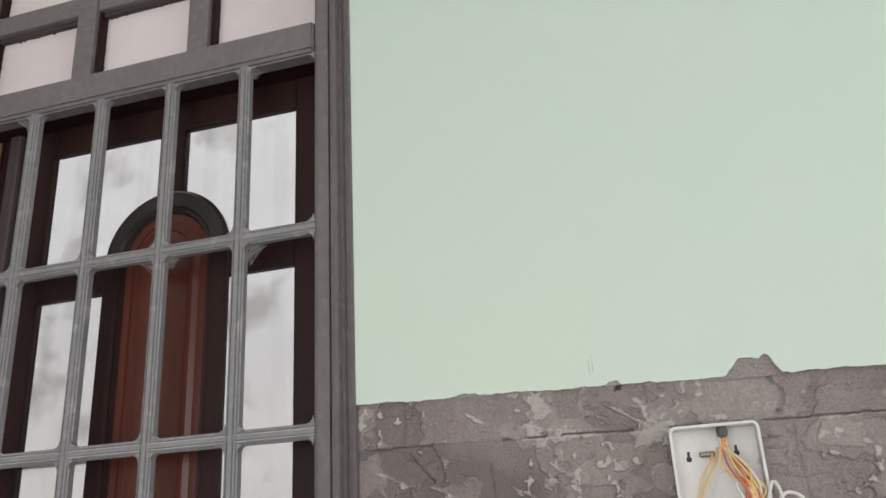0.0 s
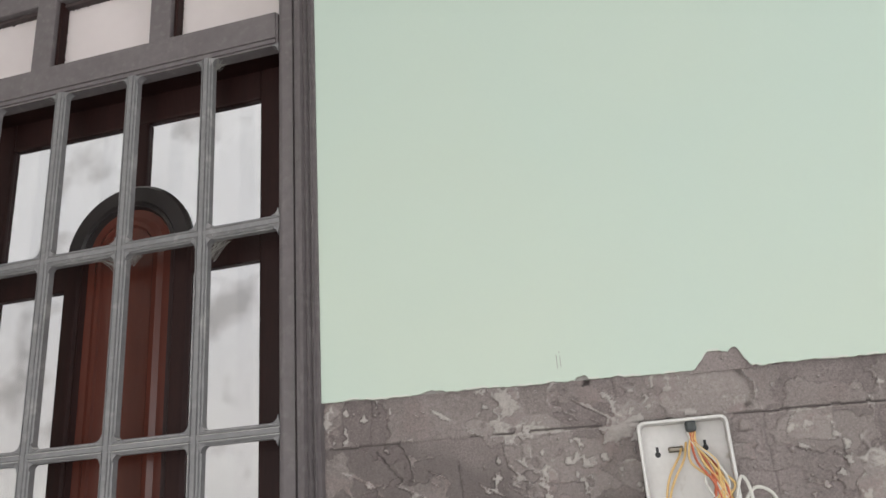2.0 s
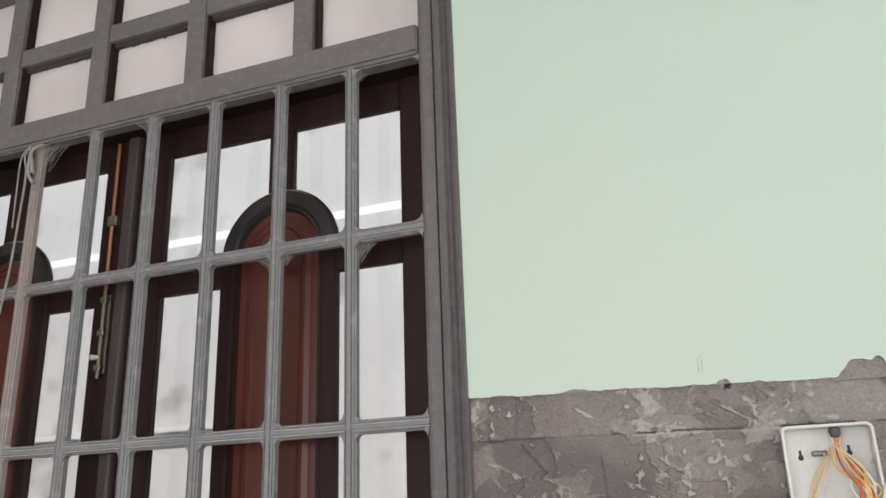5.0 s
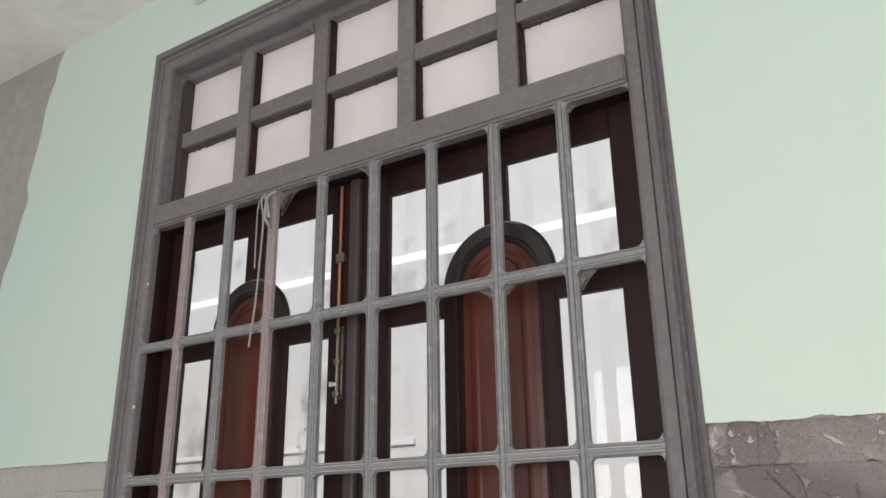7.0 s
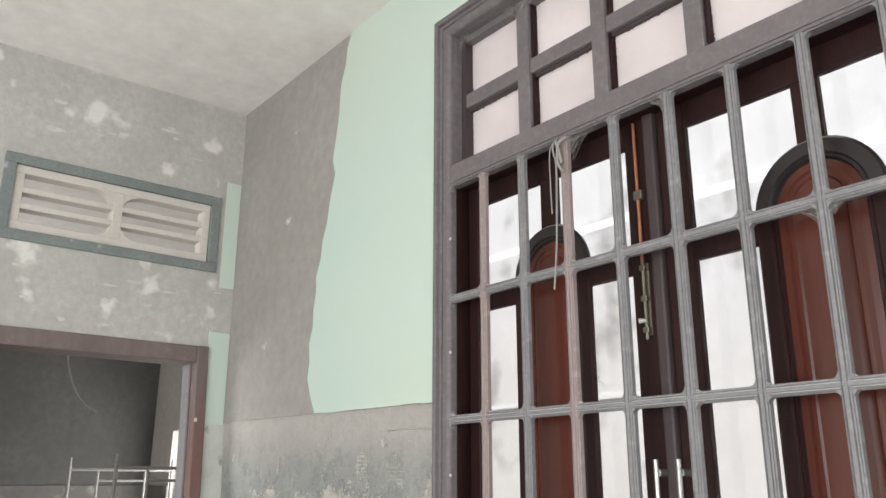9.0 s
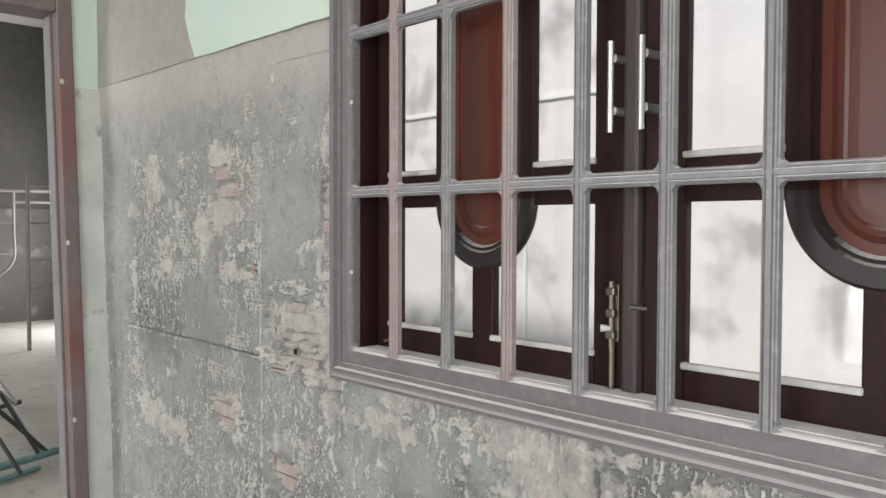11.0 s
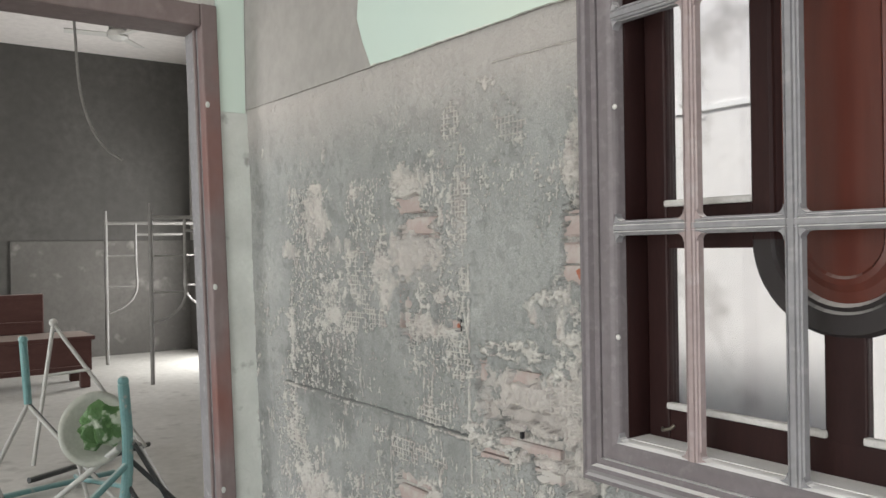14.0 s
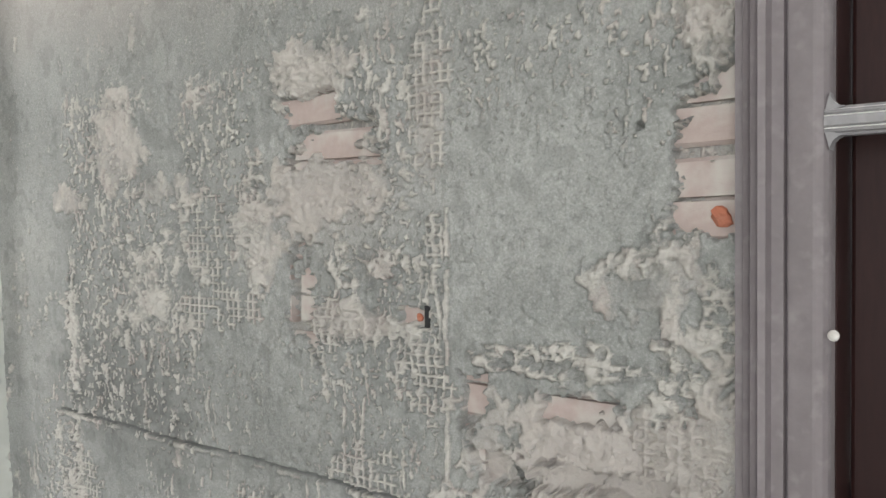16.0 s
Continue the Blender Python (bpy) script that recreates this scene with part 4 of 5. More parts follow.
BAR = ((0.0122, 0.019), (0.0122, 0.007), (0.0100, 0.0055), (0.0092, 0.002), (0.0066, 0.0005), (0.0052, 0.0036), (0.0038, 0.0), (-0.0038, 0.0),
       (-0.0052, 0.0036), (-0.0066, 0.0005), (-0.0092, 0.002), (-0.0100, 0.0055), (-0.0122, 0.007), (-0.0122, 0.019))
BH = 0.0118     # half a bar, less a hair


def sweep_bar(bm, p0, p1, vertical, back_off=0.0):
    rows = []
    for p in (p0, p1):
        rows.append([bm.verts.new((p[0] + (d if vertical else 0), y + back_off, p[1] + (0 if vertical else d))) for d, y in BAR])
    n = len(BAR)
    for i in range(n):
        bm.faces.new((rows[0][i], rows[0][(i + 1) % n], rows[1][(i + 1) % n], rows[1][i]))
    bm.faces.new(rows[0]), bm.faces.new(rows[1][::-1])


def fillet(bm, cx, cz, sx, sz, r=0.012):
    """The rounded inner corner of a grille cell."""
    arc = [(cx + sx * r * (1 - math.sin(a)), cz + sz * r * (1 - math.cos(a))) for a in [math.pi / 2 * i / 5 for i in range(6)]]
    prism(bm, [(cx - sx * 0.004, cz - sz * 0.004)] + arc, 0.0035, 0.0185)


rows_z = [WZ0, Z3 - Q, Z3, Z3 + Q, TOP]
for k in range(1, 9):
    x = k * P - BW / 2
    bm = bmesh.new()
    sweep_bar(bm, (x, WZ0 - 0.004), (x, TOP + 0.004), True)
    for i, z in enumerate(rows_z):
        for sx in (-1, 1):
            ex = x + sx * BH
            if i > 0:
                fillet(bm, ex, z - (BH if i < 4 else 0), sx, -1)
            if i < 4:
                fillet(bm, ex, z + (BH if i > 0 else 0), sx, 1)
    part("grille_bar", bm, BAR_PINK if k in (1, 3) else BAR_GREY, win, "faded pinkish grille bar" if k in (1, 3) else "")
for z in rows_z[1:4]:
    bm = bmesh.new()
    sweep_bar(bm, (WX0 - 0.004, z), (WX1 + 0.004, z), False, 0.0012)
    for ex, sx in ((WX0, 1), (WX1, -1)):
        fillet(bm, ex, z + BH, sx, 1), fillet(bm, ex, z - BH, sx, -1)
    part("grille_bar", bm, BAR_GREY, win)
bm = bmesh.new()
for ex, sx in ((WX0, 1), (WX1, -1)):
    fillet(bm, ex, WZ0, sx, 1), fillet(bm, ex, TOP, sx, -1)
part("grille_corner", bm, BAR_GREY, win)
# painted screws on the frame
for x, z in ((0.006, 1.145), (0.006, 2.2), (0.006, 1.86), (0.006, 1.52)):
    bm = bmesh.new()
    bmesh.ops.create_uvsphere(bm, u_segments=12, v_segments=8, radius=0.0048, matrix=Matrix.Translation((x - 0.002 if x < 0.5 else x + 0.002, 0.001, z)) @ Matrix.Diagonal((1, 0.55, 1, 1)))
    part("screw_head", bm, BEAD_DUST, win, "pale painted screw head", smooth=True)

# transom: ten frosted panes between wooden bars
mx = [WX0 + (WX1 - WX0) * i / 5 for i in range(6)]
for i in range(1, 5):
    part("transom_bar", boxed(mx[i] - 0.024, mx[i] + 0.024, 0.048, 0.10, 2.432, WZ1, bevel=0.003), STEEL_PAINT, win)
    part("glazing_bead", boxed(mx[i] + 0.024, mx[i] + 0.032, 0.060, 0.095, 2.432, WZ1, bevel=0.002), DARK_WOOD, win)
for i in range(5):
    x0, x1 = mx[i] + (0.024 if i else 0), mx[i + 1] - (0.024 if i < 4 else 0)
    part("transom_bar", boxed(x0, x1, 0.052, 0.098, 2.637, 2.685, bevel=0.003), STEEL_PAINT, win)
    for z0, z1 in ((2.432, 2.637), (2.685, WZ1)):
        part("transom_pane", boxed(x0, x1, 0.080, 0.085, z0, z1), FROSTED, win, "frosted white pane")
        part("glazing_bead", boxed(x0, x1, 0.066, 0.080, z0, z0 + 0.011, bevel=0.002), STEEL_PAINT, win)
        part("glazing_bead", boxed(x0, x1, 0.066, 0.080, z1 - 0.009, z1, bevel=0.002), ASTRAGAL, win)
rnd = random.Random(5)
grime = bmesh.new()
for i in range(5):
    x0, x1 = mx[i] + (0.032 if i else 0.022), mx[i + 1] - (0.024 if i < 4 else 0)
    for z0, z1 in ((2.443, 2.628), (2.696, WZ1 - 0.022)):
        for k in range(46):
            u, side = rnd.random(), rnd.randrange(4)
            px, pz = ((x0 + u * (x1 - x0), (z0, z1)[side]) if side < 2 else ((x0, x1)[side - 2], z0 + u * (z1 - z0)))
            r = rnd.uniform(0.0007, 0.0024)
            tmp = bmesh.new()
            bmesh.ops.create_icosphere(tmp, subdivisions=1, radius=r)
            append(grime, tmp, pose(px, 0.0795, pz, 0, rnd.uniform(0, 90), 0) @ Matrix.Diagonal((rnd.uniform(0.7, 2.4), 0.4, rnd.uniform(0.7, 2.0), 1)))
grime_ob = part("grime", grime, ASTRAGAL, win, "dark grime along the transom panes")
grime_ob["kind"] = "stuff"
part("transom_edge", boxed(WX0, WX0 + 0.022, 0.05, 0.10, 2.432, WZ1, bevel=0.002), ASTRAGAL, win)
part("transom_edge", boxed(WX0 + 0.022, WX1, 0.05, 0.10, WZ1 - 0.022, WZ1, bevel=0.002), STEEL_PAINT, win)


def capsule(cx, z0, z1, r, n=20):
    up = [(cx + r * math.cos(a), z1 + r * math.sin(a)) for a in [math.pi * i / n for i in range(n + 1)]]
    dn = [(cx + r * math.cos(a), z0 + r * math.sin(a)) for a in [math.pi + math.pi * i / n for i in range(n + 1)]]
    return up + dn


def loft(bm, loops, cap_first=False, cap_last=False):
    vs = [[bm.verts.new(p) for p in lp] for lp in loops]
    for a, c in zip(vs, vs[1:]):
        n = len(a)
        for i in range(n):
            bm.faces.new((a[i], a[(i + 1) % n], c[(i + 1) % n], c[i]))
    if cap_first:
        bm.faces.new(vs[0])
    if cap_last:
        bm.faces.new(vs[-1][::-1])


LY0, LY1 = 0.075, 0.099
CZ0, CZ1, RO, RI = 1.300, 2.037, 0.137, 0.088


def casement(x0, x1, p0, p1, cx):
    """A casement: frame, capsule-shaped centre panel, six panes. p0 and p1 are the sides of the glass."""
    bm = bmesh.new()
    z0, z1 = 0.962, 2.372
    box(bm, x0, p0, LY0, LY1, z0, z1, 0.004)
    box(bm, p1, x1, LY0, LY1, z0, z1, 0.004)
    box(bm, p0 - 0.001, p1 + 0.001, LY0 + 0.001, LY1 - 0.001, z0, 1.026, 0.004)
    box(bm, p0 - 0.001, p1 + 0.001, LY0 + 0.001, LY1 - 0.001, 2.306, z1, 0.004)
    for a, c in ((1.288, 1.357), (1.981, 2.036)):
        box(bm, p0 - 0.001, cx - RO + 0.012, LY0 + 0.0015, LY1 - 0.001, a, c, 0.003)
        box(bm, cx + RO - 0.012, p1 + 0.001, LY0 + 0.0015, LY1 - 0.001, a, c, 0.003)
    box(bm, cx - 0.029, cx + 0.029, LY0 + 0.002, LY1 - 0.001, 1.02, CZ0 - RO + 0.02, 0.003)
    box(bm, cx - 0.029, cx + 0.029, LY0 + 0.002, LY1 - 0.001, CZ1 + RO - 0.02, 2.307, 0.003)
    leaf = part("casement", bm, DARK_WOOD, win, "dark stained wooden casement, shut")
    prof = ((RO - 0.001, LY0 + 0.0125), (RO, LY0 + 0.004), (RO - 0.006, LY0 - 0.003), (RI + 0.016, LY0 - 0.003), (RI + 0.012, LY0 + 0.002), (RI + 0.006, LY0 - 0.001), (RI, LY0 + 0.010), (RI, LY1 - 0.002))
    for zc, a0 in ((CZ1, 0.0), (CZ0, math.pi)):
        bm = bmesh.new()
        rows = [[bm.verts.new((cx + r * math.cos(a), y, zc + r * math.sin(a))) for a in [a0 + math.pi * i / 24 for i in range(25)]] for r, y in prof]
        for p, q in zip(rows, rows[1:]):
            for i in range(24):
                bm.faces.new((p[i], p[i + 1], q[i + 1], q[i]))
        part("panel_arch", bm, RING_WOOD, leaf, "near-black varnished arch", smooth=False)
    for side in (-1, 1):
        bm = bmesh.new()
        rows = [[bm.verts.new((cx + side * r, y, z)) for z in (CZ0, CZ1)] for r, y in prof]
        for p, q in zip(rows, rows[1:]):
            bm.faces.new((p[0], p[1], q[1], q[0]))
        part("panel_stile", bm, DARK_WOOD, leaf)
    bm = bmesh.new()
    prof = ((RI + 0.003, LY0 + 0.008), (RI - 0.014, LY0 + 0.007), (RI - 0.024, LY0 + 0.002), (RI - 0.032, LY0 + 0.001), (RI - 0.036, LY0 + 0.005), (RI - 0.050, LY0 + 0.0045))
    loft(bm, [[(x, y, z) for x, z in capsule(cx, CZ0, CZ1, r)] for r, y in prof], cap_last=True)
    part("panel", bm, RED_WOOD, leaf, "reddish varnished raised panel")
    for a, c in ((1.026, 1.288), (1.357, 1.981), (2.036, 2.306)):
        for g0, g1 in ((p0, cx), (cx, p1)):
            pane = part("pane", boxed(g0 - 0.003, g1 + (0.003 if g1 == p1 else -0.002), 0.0850, 0.0885, a - 0.003, c + 0.003), GLASS, leaf)
            pane.visible_shadow = False
            # sill beads gather dust
            if a != 2.036:
                if a == 1.026:
                    b0, b1 = (g0, cx - 0.029) if g0 == p0 else (cx + 0.029, g1)
                else:
                    b0, b1 = (g0, cx - RO) if g0 == p0 else (cx + RO, g1)
                part("glazing_bead", boxed(b0 - 0.004, b1 + 0.004, LY0 - 0.004, 0.0845, a - 0.001, a + 0.010, bevel=0.003), BEAD_DUST, leaf, "dust-covered glazing bead")
    return leaf


leaf_l = casement(0.003, 0.672, 0.046, 0.607, 0.336)
leaf_r = casement(0.706, 1.414, 0.781, 1.345, 1.072)
bm = boxed(0.6725, 0.7055, LY0 - 0.014, LY1, 0.962, 2.372, bevel=0.008)
part("astragal", bm, ASTRAGAL, win, "dull purplish-brown cover strip")


def pull_handle(x, leaf):
    h = part("handle", tubed([(x, 0.040, 1.402), (x, 0.040, 1.550)], 0.0055, 12), CHROME, leaf, "dull chrome bar handle", smooth=False)
    for z in (1.437, 1.522):
        part("handle_post", tubed([(x + 0.004, 0.042, z), (x + 0.006, LY0 + 0.002, z)], 0.0075, 12), CHROME, h)
    return h


pull_handle(0.664, leaf_l)
pull_handle(0.723, leaf_r)


def bolt(x, z0, z1, leaf, knob_z, rod_mat):
    b1 = part("bolt", boxed(x - 0.010, x + 0.010, LY0 - 0.004, LY0 + 0.001, min(z0, z1), max(z0, z1), bevel=0.001), BRASS, leaf, "tarnished brass slide bolt")
    lo, hi = min(z0, z1), max(z0, z1)
    for z in (lo + 0.012, (lo + hi) / 2, hi - 0.012):
        part("bolt_guide", boxed(x - 0.009, x + 0.009, LY0 - 0.016, LY0 - 0.003, z - 0.007, z + 0.007, bevel=0.003), BRASS, b1)
    part("bolt_rod", tubed([(x, LY0 - 0.010, lo - 0.01), (x, LY0 - 0.010, hi + 0.005)], 0.0045), rod_mat, b1)
    part("bolt_knob", tubed([(x, LY0 - 0.012, knob_z), (x - 0.014, LY0 - 0.020, knob_z)], [0.004, 0.0065]), PALE, b1)
    return b1


bolt(0.652, 1.055, 1.152, leaf_l, 1.078, BRASS)
part("bolt_shoot", tubed([(0.652, LY0 - 0.008, 0.968), (0.652, LY0 - 0.008, 1.06)], 0.005), BRASS, leaf_l)
bolt(0.647, 1.828, 2.000, leaf_l, 1.862, BRASS)
part("long_bolt_rod", tubed([(0.645, LY0 - 0.008, 1.99), (0.645, LY0 - 0.008, 2.36)], 0.0045), COPPER, leaf_l, "thin copper-coloured rod")
part("rod_guide", boxed(0.634, 0.660, LY0 - 0.014, LY0 + 0.001, 2.158, 2.182, bevel=0.003), BRASS, leaf_l)
part("latch_knob", tubed([(0.715, LY0 - 0.002, 1.115), (0.695, LY0 - 0.022, 1.118)], [0.003, 0.005]), BRASS, leaf_r)
part("hook", tubed(smooth_line([(0.028, 0.088, 0.995), (0.035, 0.070, 0.990), (0.050, 0.070, 0.994), (0.056, 0.074, 1.000)], 5), 0.0028), BRASS, leaf_l)


# ---- bricks that show where the render is broken ----
def brick_mesh(length, height):
    bm = bmesh.new()
    g, d = height * 0.5, 0.009
    prof = ((0.004, 0.0), (0.0, 0.004), (0.0, g - 0.0022), (d, g - 0.0015), (d, g + 0.0015), (0.0, g + 0.0022), (0.0, height - 0.004), (0.004, height))
    prof = prof + ((0.03, height), (0.03, 0.0))
    a = [bm.verts.new((-length / 2, y, z)) for y, z in prof]
    c = [bm.verts.new((length / 2, y, z)) for y, z in prof]
    n = len(prof)
    for i in range(n):
        bm.faces.new((a[i], a[(i + 1) % n], c[(i + 1) % n], c[i]))
    bm.faces.new(a[::-1]), bm.faces.new(c)
    bmesh.ops.recalc_face_normals(bm, faces=bm.faces)
    me = bpy.data.meshes.new("brick")
    bm.to_mesh(me)
    bm.free()
    return me


brick_me = brick_mesh(0.300, 0.078)
brick_me.materials.append(BRICK)
rnd = random.Random(11)
for row in range(-4, 9):
    z = 0.8435 + row * 0.0885
    for col in range(-3, 3):
        x = -0.300 + col * 0.312 + (0.10 if row % 2 else 0.0)
        if x < -0.205 + (0.4 if z < 0.8 else 0) and any(abs(x - cx) < rx + 0.16 and abs(z + 0.04 - cz) < rz + 0.05 for cx, cz, rx, rz in BROKEN):
            ob = new("brick", brick_me)
            ob.parent = wall_n
            ob.matrix_basis = pose(x + rnd.uniform(-0.004, 0.004), 0.0215 + rnd.uniform(-0.003, 0.003), z, 0, rnd.uniform(-1, 1), rnd.uniform(-1, 1))
half_me = brick_mesh(0.105, 0.078)
half_me.materials.append(BRICK)
for row in range(3, 7):
    ob = new("brick", half_me)
    ob.parent = wall_n
    ob.matrix_basis = pose(-0.112 + rnd.uniform(-0.006, 0.006), 0.0225 + rnd.uniform(-0.003, 0.003), 0.869 + row * 0.0885, 0, rnd.uniform(-2, 2), rnd.uniform(-1, 1))
for x, z, s in ((-0.452, 1.131, 0.007), (-0.093, 1.245, 0.013), (-0.205, 1.004, 0.009), (-0.398, 1.045, 0.007), (-0.44, 0.72, 0.009)):
    bm = bmesh.new()
    bmesh.ops.create_icosphere(bm, subdivisions=2, radius=s)
    for v in bm.verts:
        v.co *= 0.75 + 0.5 * noise.noise(v.co * 90)
        v.co.y *= 0.5
    ob = part("brick_chip", bm, BRICK_RAW, wall_n, "fresh red broken brick")
    ob.location = (x, 0.018, z)

# open cores of the hollow bricks: black plates painted as the shade inside
for x0, x1, z0, z1 in ((-0.4425, -0.4325, 1.119, 1.145), (-0.260, -0.2545, 0.929, 0.942)):
    part("core_shade", boxed(x0, x1, 0.0165, 0.024, z0, z1), HOLE_SHADE, wall_n, "black plate painted as the shade in an open brick core")

# ---- the open junction box ----
jb = thing("junction_box", "open white plastic junction box with loose wires", "junction box", (2.012, 0.0, 1.5635))
bx0, bx1, bz0, bz1, by = -0.058, 0.058, -0.062, 0.060, -0.030
part("back_plate", boxed(bx0, bx1, 0.000, 0.004, bz0, bz1), BOX_WHITE, jb)


def rounded(inset, y, r=0.010):
    """The outline of the box, with round corners, drawn in by inset."""
    q = []
    for cx, cz, a0 in ((bx1 - r, bz1 - r, 0), (bx0 + r, bz1 - r, 90), (bx0 + r, bz0 + r, 180), (bx1 - r, bz0 + r, 270)):
        q += [(cx + (r - inset) * math.cos(radians(a0 + 15 * k)), y, cz + (r - inset) * math.sin(radians(a0 + 15 * k))) for k in range(7)]
    return q


bm = bmesh.new()
loft(bm, [rounded(0.0, 0.001), rounded(0.0, by + 0.0015), rounded(0.001, by), rounded(0.0032, by), rounded(0.0042, by + 0.001), rounded(0.0045, 0.0005)])
part("side", bm, BOX_WHITE, jb)
# keyholes are flat black shapes, the dark inside them is only colour
for x, z in ((-0.036, 0.018), (0.026, 0.022)):
    bm = bmesh.new()
    prism(bm, [(x + 0.0038 * math.cos(a), z + 0.0038 * math.sin(a)) for a in [2 * math.pi * i / 14 for i in range(14)]], -0.0006, 0.001)
    prism(bm, [(x - 0.0018, z), (x + 0.0018, z), (x + 0.0018, z + 0.010), (x - 0.0018, z + 0.010)], -0.0005, 0.001)
    part("keyhole_shade", bm, HOLE_SHADE, jb)
part("terminal", boxed(-0.022, -0.002, -0.010, -0.001, 0.019, 0.026, bevel=0.002), BRASS, jb)
part("knockout", boxed(0.004, 0.018, -0.024, 0.0, 0.042, 0.0575, bevel=0.004), DARK_TUBE, jb)
rnd = random.Random(3)
for k in range(15):
    mat = (WIRE_ORANGE, WIRE_YELLOW, WIRE_ORANGE, WIRE_YELLOW, WIRE_WHITE)[k % 5]
    sx = rnd.uniform(-0.004, 0.018)
    pts = [(0.010 + rnd.uniform(-0.006, 0.006), -0.012, 0.048), (0.008 + sx * 0.4, -0.020, 0.028), (0.012 + sx + rnd.uniform(-0.01, 0.014), -0.026 - rnd.uniform(0, 0.012), 0.002),
           (0.022 + sx + rnd.uniform(-0.012, 0.016), -0.030, -0.026), (0.040 + rnd.uniform(-0.018, 0.008), -0.026, -0.050)]
    part("wire", tubed(smooth_line(pts, 6), 0.0016, 7), mat, jb)
for pts in ([(-0.004, -0.006, 0.026), (-0.010, -0.016, 0.012), (-0.024, -0.018, -0.010), (-0.032, -0.018, -0.034), (-0.034, -0.014, -0.058)],
            [(0.002, -0.010, 0.030), (-0.004, -0.020, 0.008), (-0.018, -0.022, -0.014), (-0.028, -0.020, -0.036), (-0.030, -0.016, -0.058)]):
    part("wire", tubed(smooth_line(pts, 6), 0.0016, 7), WIRE_YELLOW, jb)
part("cable", tubed(smooth_line([(0.050, -0.030, -0.050), (0.060, -0.036, -0.020), (0.068, -0.034, -0.030), (0.072, -0.026, -0.060)], 6), 0.0022, 8), WIRE_WHITE, jb)
part("cable", tubed(smooth_line([(0.056, -0.026, -0.058), (0.074, -0.030, -0.034), (0.094, -0.022, -0.040), (0.104, -0.012, -0.062)], 6), 0.0022, 8), WIRE_WHITE, jb)

# ---- string and cobwebs on the grille ----
string = thing("hanging_string", "frayed grey string knotted on the grille", "string", (3 * P - BW / 2, 0.0, TOP))
for k, pts in enumerate(([(-0.020, -0.004, 0.0), (-0.018, -0.016, -0.03), (-0.012, -0.012, -0.08), (-0.016, -0.012, -0.2), (-0.022, -0.012, -0.30), (-0.034, -0.012, -0.40)],
                         [(0.018, -0.002, -0.002), (0.002, -0.016, -0.02), (-0.004, -0.014, -0.07), (0.010, -0.010, -0.10)],
                         [(-0.018, -0.006, -0.004), (0.0, -0.016, -0.03), (0.008, -0.012, -0.075)], [(-0.012, -0.004, 0.002), (-0.030, -0.014, -0.03), (-0.036, -0.010, -0.12), (-0.034, -0.010, -0.20)])):
    part("strand", tubed(smooth_line(pts, 6), (0.0026, 0.004, 0.0045, 0.0018)[k], 7), COBWEB, string)


def cobweb(bm, x, z, sx, sz, size, seed, dy=0.0):
    r = random.Random(seed)
    for k in range(26):
        a, c = r.uniform(0.1, 1) * size, r.uniform(0.1, 1) * size
        y0, y1 = r.uniform(0.004, 0.03) + dy, r.uniform(0.004, 0.03) + dy
        tube(bm, smooth_line([(x + sx * a, y0, z), (x + sx * a * 0.45, (y0 + y1) / 2 + 0.004, z + sz * c * 0.4), (x, y1, z + sz * c)], 4), 0.0004, 4)


webs = bmesh.new()
for n, (k, zi, sx, sz, size) in enumerate(((8, 3, 1, -1, 0.035), (7, 3, -1, -1, 0.04), (7, 3, 1, -1, 0.02), (9, 2, -1, -1, 0.03), (3, 4, 1, -1, 0.06), (5, 4, -1, -1, 0.04), (6, 4, -1, -1, 0.02), (8, 4, 1, -1, 0.02))):
    cobweb(webs, k * P - BW / 2 + sx * (BH if k < 9 else 0.0), rows_z[zi] - (BH if zi < 4 else 0.0), sx, sz, size, n)
for n, (x, z, sx, sz) in enumerate(((0.0, WZ1, 1, -1), (mx[1], WZ1, 1, -1), (mx[2], WZ1, 1, -1), (mx[2] - 0.03, WZ1, -1, -1), (mx[1] - 0.03, WZ1, -1, -1), (mx[3], WZ1, 1, -1))):
    cobweb(webs, x, z, sx, sz, 0.05, 50 + n, 0.03)
tagged(part("cobwebs", webs, COBWEB), "dusty grey cobwebs in the corners of the grille", "cobweb", kind="stuff")

# ---- outside the window ----
ground = tagged(part("ground", boxed(-60, 60, 0.21, 80, -0.25, -0.15), OUT_GROUND), "pale concrete yard", "ground", kind="structure")
yard = tagged(new("wall_yard"), "stained white neighbouring wall across the yard", "wall", kind="structure")
part("wall_face", boxed(-16.0, 7.0, 2.9, 3.05, -0.15, 3.27), OUT_WALL, yard)
part("wall_face", boxed(-16.0, 7.0, 2.98, 3.05, 3.36, 7.0), OUT_WALL, yard)
# added ledge, sloped to catch the sun: stands in for a streak reflected in the panes
bm = bmesh.new()
ends = [[bm.verts.new((x, y, z)) for y, z in ((2.9, 3.27), (2.901, 3.275), (2.98, 3.36), (3.05, 3.36), (3.05, 3.27))] for x in (-16.0, 7.0)]
for i in range(5):
    bm.faces.new((ends[0][i], ends[0][(i + 1) % 5], ends[1][(i + 1) % 5], ends[1][i]))
bm.faces.new(ends[0]), bm.faces.new(ends[1][::-1])
part("streak_ledge", bm, OUT_LEDGE, yard, "added white sloping ledge in place of a bright reflected streak")
for x in (-3.4, -2.05):
    part("joint_strip", boxed(x - 0.014, x + 0.014, 2.890, 2.902, -0.15, 2.05, bevel=0.002), OUT_LEDGE, yard)
